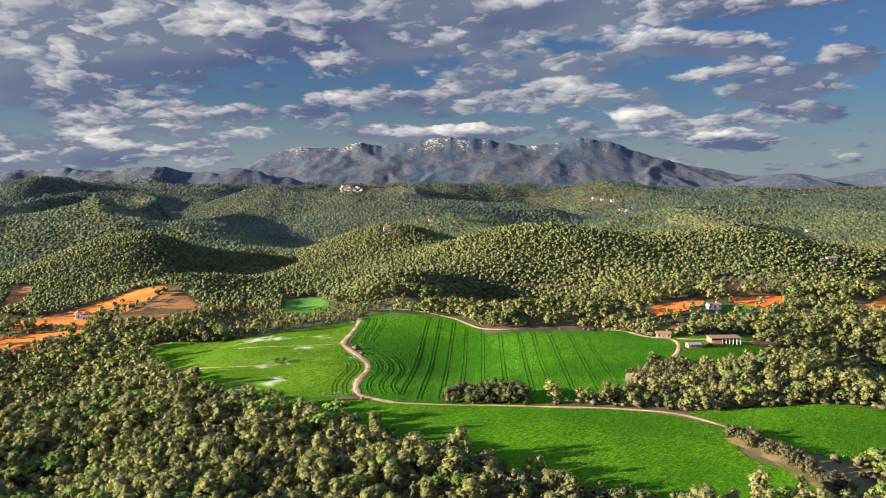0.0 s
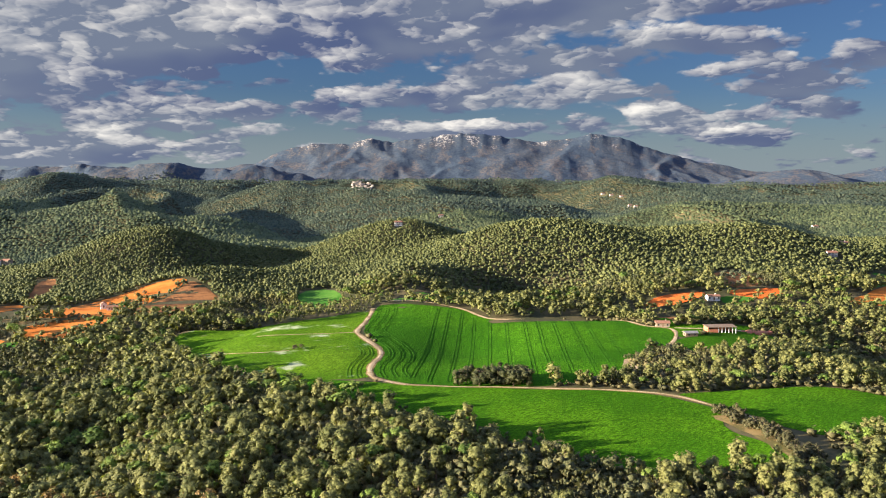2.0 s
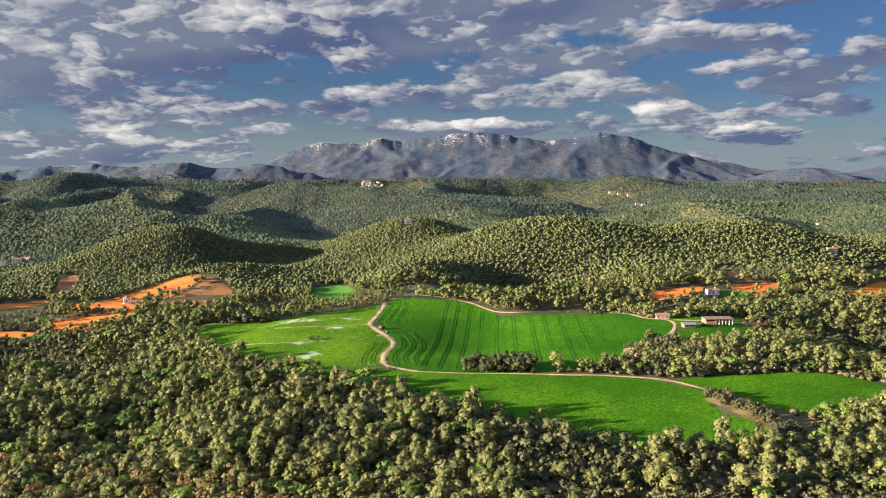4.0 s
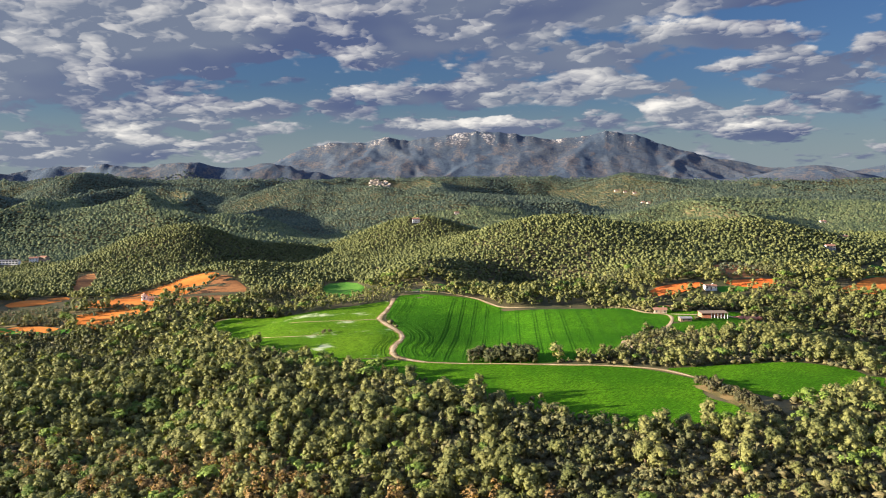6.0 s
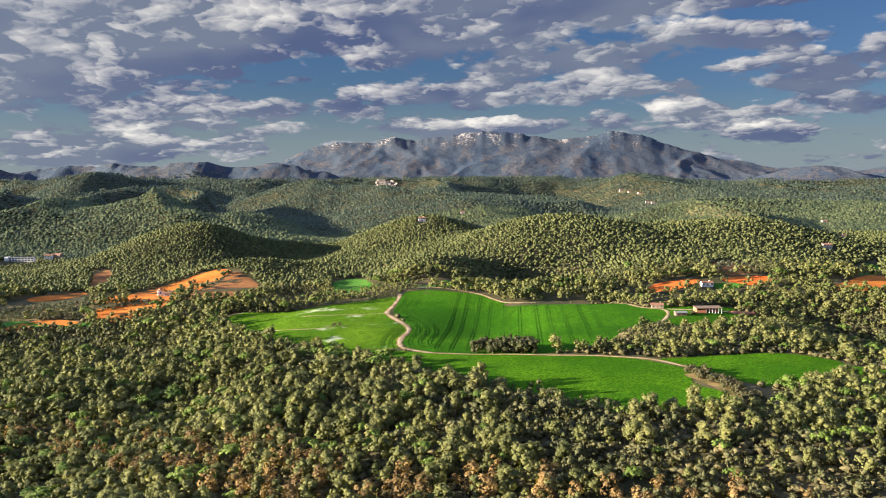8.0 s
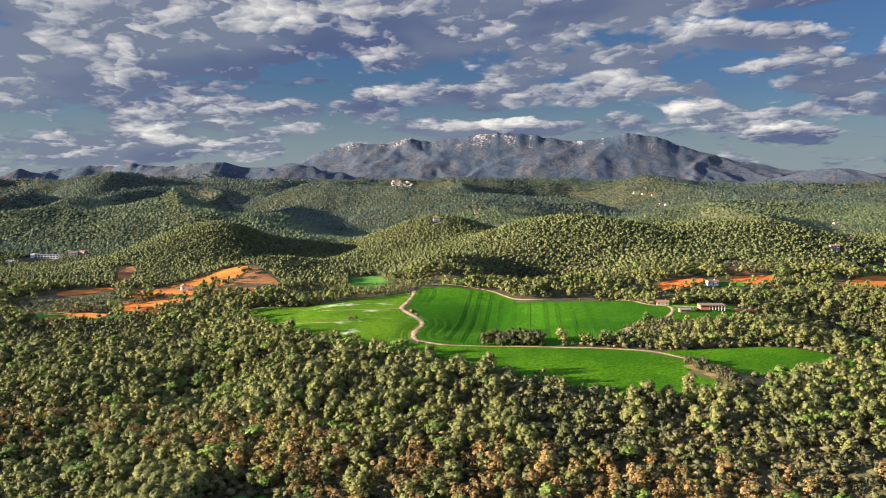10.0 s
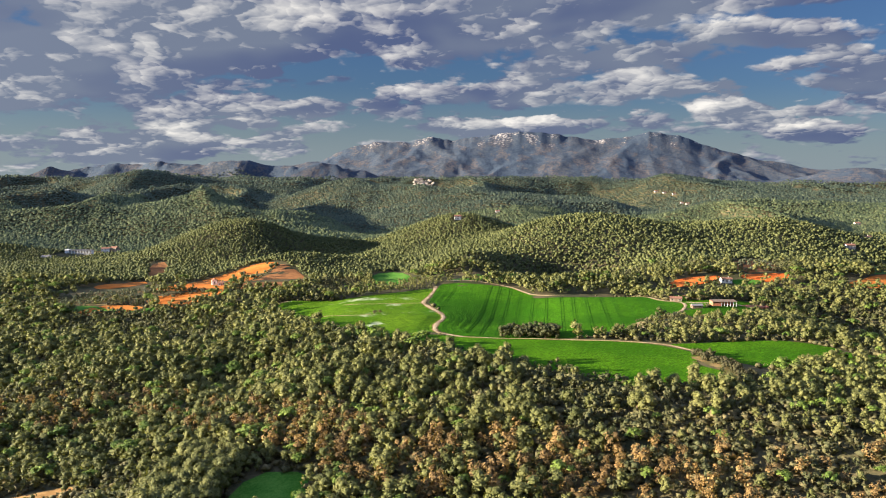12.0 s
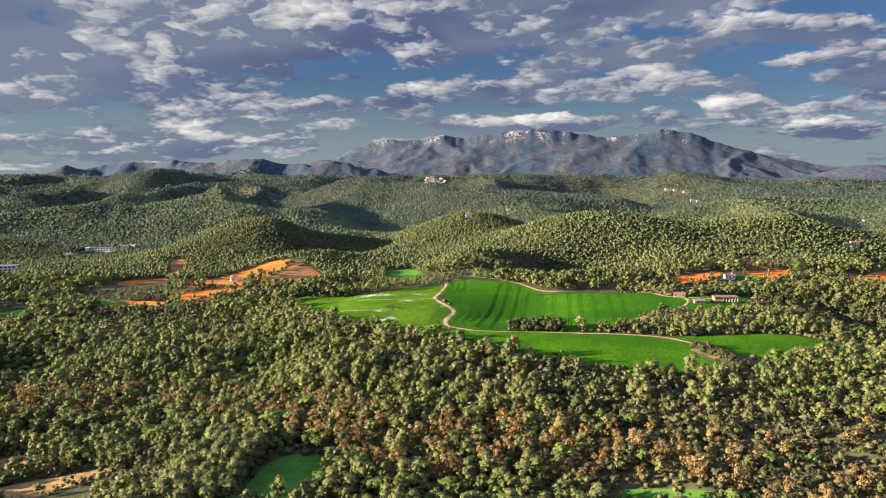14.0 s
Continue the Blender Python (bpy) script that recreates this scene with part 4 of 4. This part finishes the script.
# ---- single trees, hedges, groves ----
def single_trees():
    rng = np.random.default_rng(9)

    def inside_points(poly, gap):
        xs, ys = zip(*poly)
        x, y = scatter(rng, min(xs), max(xs), min(ys), max(ys), gap)
        ok = inside(poly, x, y)
        return x[ok], y[ok]

    x, y = inside_points(COPSE, 5.0)
    plant("oak_tree", x, y, rng.uniform(8.0, 10.5, len(x)), "broad", OAK, rng, "dark round evergreen oak in the copse amid the wheat", "oak", "oaks of the copse")
    line = rounded(HEDGE, False, 3)
    x, y = np.array([p for p in line for _ in range(2)]).T
    x, y = x + rng.uniform(-4, 4, len(x)), y + rng.uniform(-3, 5, len(y))
    plant("hedge_tree", x, y, rng.uniform(3.2, 5.2, len(x)), "broad", BRUSH, rng, "brownish hedge tree between two wheat fields", "tree", "trees of the hedge")
    x, y = inside_points(GROVE, 5.5)
    plant("olive_tree", x[:260], y[:260], rng.uniform(3.0, 4.4, len(x))[:260], "broad", OLIVE, rng, "small grey-green olive tree in a planted row", "olive tree", "olive grove", 1.1, 4)
    for line in ([(-345, 576), (-318, 571), (-286, 564)], [(-330, 533), (-312, 549), (-290, 556)], [(-255, 700), (-258, 660), (-264, 632), (-262, 580)], [(-268, 528), (-250, 556), (-215, 553)]):
        x, y = np.array([p for p in rounded(line, False, 2) for _ in range(2)]).T
        x, y = x + rng.uniform(-3, 3, len(x)), y + rng.uniform(-4, 4, len(y))
        plant("hedge_bush", x, y, rng.uniform(1.8, 3.8, len(x)), "broad", OLIVE, rng, "grey-green bush along the edge of the orange earth", "bush", "bushes of the earth banks", 1.2, 3)
    x, y = inside_points(EARTH_MAIN, 33.0)
    plant("olive_tree", x, y, rng.uniform(3.0, 5.0, len(x)), "broad", OLIVE, rng, "lone olive tree on the orange earth", "olive tree", "olives on the ploughed field", 1.1, 3)
    x, y = inside_points(TERRACE, 11.0)
    plant("olive_tree", x, y, rng.uniform(3.5, 5.0, len(x)), "broad", OLIVE, rng, "olive tree on the dry terraces", "olive tree", "olives of the terraces", 1.1, 3)
    xs, ys = zip(*MEADOW_F)
    x, y = scatter(rng, min(xs) - 26, min(xs) + 4, min(ys) - 8, max(ys) + 10, 5.0)
    ok = ~inside(MEADOW_F, x, y)
    x, y = x[ok], y[ok]
    plant("pine_tree", x, y, rng.uniform(11, 14, len(x)), "pine", PINE_NEAR, rng, "tall green pine at the edge of the valley meadow", "pine", "tall pines by the meadow", 0.85)
    bx, by = SPOTS["bush"]
    plant("shrub", np.array([bx, bx + 3.0]), np.array([by, by + 4.0]), np.array([3.5, 2.8]), "broad", BRUSH, rng, "brown shrub standing alone in the field", "shrub", "shrubs in the field", 1.3, 2)


single_trees()
field("bare_patch", SANDY_PATCH, TRACK, "bare orange sandy patch at the wood's edge", 0.16, 3.0)


# ---- buildings ----
def box(bm, x0, x1, y0, y1, z0, z1):
    v = [bm.verts.new(p) for p in ((x0, y0, z0), (x1, y0, z0), (x1, y1, z0), (x0, y1, z0), (x0, y0, z1), (x1, y0, z1), (x1, y1, z1), (x0, y1, z1))]
    for f in ((3, 2, 1, 0), (4, 5, 6, 7), (0, 1, 5, 4), (1, 2, 6, 5), (2, 3, 7, 6), (3, 0, 4, 7)):
        bm.faces.new([v[i] for i in f])
    return bm


def boxed(name, dims, mat, parent, label=""):
    return part(name, box(bmesh.new(), *dims), mat, parent, label)


def gabled(name, w, d, h, rise, mat, parent):
    """Four walls with gables at both ends, one closed shell."""
    bm = bmesh.new()
    pts = [(-w, -d, -1), (w, -d, -1), (w, d, -1), (-w, d, -1), (-w, -d, h), (w, -d, h), (w, d, h), (-w, d, h), (-w, 0, h + rise), (w, 0, h + rise)]
    v = [bm.verts.new(p) for p in pts]
    for f in ((0, 1, 5, 4), (2, 3, 7, 6), (1, 2, 6, 9, 5), (3, 0, 4, 8, 7), (4, 5, 9, 8), (6, 7, 8, 9), (3, 2, 1, 0)):
        bm.faces.new([v[i] for i in f])
    return part(name, bm, mat, parent)


def slope(w, d, h, rise, side, over=0.45, thick=0.18):
    """One pitch of a roof, as a slab that overhangs the wall."""
    bm = bmesh.new()
    k = (d + over) / d
    eave, ridge = h + rise - rise * k + 0.02, h + rise + 0.02
    pts = [(-w - over, side * d * k, eave), (w + over, side * d * k, eave), (w + over, 0, ridge), (-w - over, 0, ridge)]
    lo = [bm.verts.new(p) for p in pts]
    hi = [bm.verts.new((p[0], p[1], p[2] + thick)) for p in pts]
    bm.faces.new(lo)
    bm.faces.new(hi[::-1])
    for i in range(4):
        bm.faces.new((lo[i], hi[i], hi[(i + 1) % 4], lo[(i + 1) % 4]))
    bmesh.ops.recalc_face_normals(bm, faces=bm.faces[:])
    return bm


def window(parent, x, y, z, w, h, face):
    """A window set in the wall that looks along face: frame, pane and sill."""
    across = face in ("front", "back")
    s = -1 if face in ("front", "left") else 1

    def at(a0, a1, out0, out1, z0, z1):
        lo, hi = sorted((s * out0, s * out1))
        return (x + a0, x + a1, y + lo, y + hi, z0, z1) if across else (x + lo, x + hi, y + a0, y + a1, z0, z1)

    frame_part = boxed("window", at(-w / 2 - 0.08, w / 2 + 0.08, -0.02, 0.05, z - 0.08, z + h + 0.08), TIMBER, parent)
    boxed("pane", at(-w / 2, w / 2, 0.0, 0.07, z, z + h), PANE, frame_part)
    boxed("sill", at(-w / 2 - 0.15, w / 2 + 0.15, 0.0, 0.16, z - 0.16, z - 0.08), STONE, frame_part)


def house(name, spot, turn, w, d, h, rise, wall, roof, label, floors=1, bays=3, category="house", chimney=True, group=""):
    """A house with gabled walls, a two-sided roof, a door, windows and a chimney; its long front faces the camera."""
    x, y = spot
    root = new(name)
    root.matrix_basis = pose(x, y, float(height(x, y)), 0, 0, turn)
    tagged(root, label, category, group)
    w, d = w / 2, d / 2
    gabled("wall", w, d, h, rise, wall, root)
    for side in (-1, 1):
        part("roof", slope(w, d, h, rise, side), roof, root)
    boxed("door", (-0.55, 0.55, -d - 0.06, -d + 0.05, -0.3, 2.1), TIMBER, root)
    tall = h / floors
    for f in range(floors):
        for b in range(bays):
            wx = -w + (b + 0.5) * 2 * w / bays
            if f or abs(wx) > 1.2:
                window(root, wx, -d, f * tall + 0.35 * tall, 1.0, 0.42 * tall, "front")
        window(root, -w, 0, f * tall + 0.35 * tall, 0.9, 0.42 * tall, "left")
        window(root, w, 0, f * tall + 0.35 * tall, 0.9, 0.42 * tall, "right")
    if chimney:
        boxed("chimney", (w * 0.45, w * 0.45 + 0.7, d * 0.2, d * 0.2 + 0.6, h, h + rise + 0.9), wall, root)
    return root


def flat_house(name, spot, turn, w, d, h, label, bays=8, floors=2):
    """A modern block with a flat roof and rows of windows."""
    x, y = spot
    root = new(name)
    root.matrix_basis = pose(x, y, float(height(x, y)), 0, 0, turn)
    tagged(root, label, "house")
    boxed("wall", (-w / 2, w / 2, -d / 2, d / 2, -2, h), WALL, root)
    boxed("roof", (-w / 2 - 0.4, w / 2 + 0.4, -d / 2 - 0.4, d / 2 + 0.4, h + 0.004, h + 0.4), SHEET, root)
    boxed("end_block", (-w / 2 - 6, -w / 2 - 0.004, -d / 2 - 1, d / 2, -2, h + 1.2), WALL, root)
    for f in range(floors):
        for b in range(bays):
            window(root, -w / 2 + (b + 0.5) * w / bays, -d / 2, f * h / floors + 0.9, w / bays * 0.62, h / floors * 0.5, "front")
    return root


def open_barn(spot, turn):
    """A long open barn: back and end walls of red brick, white posts and a sheet roof."""
    x, y = spot
    root = new("barn")
    root.matrix_basis = pose(x, y, float(height(x, y)), 0, 0, turn)
    tagged(root, "open red brick barn with white posts in the farmyard", "barn")
    boxed("back_wall", (-9, 9, 3.2, 3.6, -0.5, 3.6), BRICK, root)
    boxed("end_wall", (-9, -8.6, -3.4, 3.196, -0.5, 3.4), BRICK, root)
    boxed("low_wall", (-8.596, -2.5, -3.4, -3.0, -0.5, 2.0), BRICK, root)
    for k in range(6):
        px = -2.2 + k * 2.2
        boxed("post", (px - 0.18, px + 0.18, -3.4, -3.04, -0.5, 3.3), WALL, root, "white-washed post")
    bm = bmesh.new()
    box(bm, -9.5, 9.5, -4.0, 4.0, 3.62, 3.8)
    for v in bm.verts:
        v.co.z += 0.07 * v.co.y
    part("roof", bm, TIMBER, root)
    bm = bmesh.new()
    for k in range(5):
        box(bm, 1.5 * k - 6.5, 1.5 * k - 5.3, 0.2, 2.2, -0.2, 1.2)
    part("bale", bm, STUBBLE, root)
    return root


def heap(spot):
    """A spoil heap: a lumpy mound of broken red earth."""
    x, y = spot
    rng = np.random.default_rng(21)
    pieces = [clump(rng, (rng.uniform(-9, 9), rng.uniform(-3, 3), 0.2), rng.uniform(1.2, 2.6), ICO2, 0.7, 0.2) for _ in range(26)]
    v, f = join(pieces)
    ob = mesh_object("earth_heap", v, f, BRICK, smooth=True)
    ob.matrix_basis = pose(x, y, float(height(x, y)), 0, 0, -8)
    tagged(ob, "long lumpy heap of broken red earth behind the farm", "heap")


open_barn(SPOTS["barn"], 4)
house("farmhouse", SPOTS["farmhouse"], -6, 8.5, 5.5, 2.6, 1.0, STONE, TILE, "low stone farmhouse with a tiled roof beside the field")
house("shed", SPOTS["shed"], 5, 7.5, 5.0, 2.2, 0.8, TIMBER, SHEET, "small grey-roofed timber shed at the yard's edge", category="shed", chimney=False, bays=2)
house("country_house", SPOTS["white_house"], 3, 9.0, 6.0, 2.7, 0.9, WALL, TILE, "white country house with tiled roof above red earth", bays=4)
heap(SPOTS["heap"])
house("cottage", SPOTS["left_house"], -62, 6.0, 4.6, 4.4, 1.4, WALL, TILE, "small white gabled cottage on the orange field", bays=2, chimney=False)
house("outhouse", SPOTS["left_barn"], 10, 8.0, 4.5, 2.6, 1.1, WALL, TILE, "low white outhouse with tiled roof near the cottage", category="outhouse", bays=2, chimney=False)
house("hilltop_house", SPOTS["hill_house"], 8, 10, 7, 4.6, 1.6, WALL, TILE, "pale house among the pines on a hilltop", 2, 4)
flat_house("villa", SPOTS["villa"], 6, 38, 9, 6.0, "long white modern villa on the wooded slope")
house("country_house", SPOTS["villa_b"], 12, 13, 9, 6.0, 1.8, WALL, TILE, "white two-storey house beside the long villa", 2, 3)
house("country_house", SPOTS["villa_c"], -14, 12, 9, 6.5, 1.8, STONE, TILE, "pale stone house beside the long villa", 2, 3)
house("country_house", SPOTS["villa_d"], 4, 14, 8, 4.0, 1.4, WALL, SHEET, "low white house in the dark trees", 1, 4)
flat_house("apartment_block", SPOTS["block"], 25, 22, 12, 13.0, "pale four-storey apartment block in the valley", 5, 4)
house("ruin", SPOTS["ruin"], 6, 12, 5, 2.5, 0.8, STONE, TILE, "low stone ruin half hidden in the wood", category="ruin", chimney=False)
for key in ("far_a", "far_b", "far_c", "far_d", "far_e", "far_f", "far_g", "far_h", "far_i"):
    house("distant_house", SPOTS[key], 5, 10, 7, 4.0, 1.4, PALE_STONE, TILE, "small pale house far off in the forest", 2, 3, group="distant houses")


def village():
    """A pale hill village under the mountains."""
    rng = np.random.default_rng(33)
    for n in range(48):
        a, r = rng.uniform(0, 6.28), math.sqrt(rng.uniform(0, 1))
        spot = (-300 + 44 * r * math.cos(a), 2545 + 26 * r * math.sin(a))
        house("village_house", spot, rng.uniform(-20, 20), rng.uniform(5, 8), 6, rng.uniform(3.8, 6.0), 1.2, PALE_STONE, STONE,
              "pale house of the hilltop village under the mountains", 1, 2, group="hilltop village", chimney=False)


village()
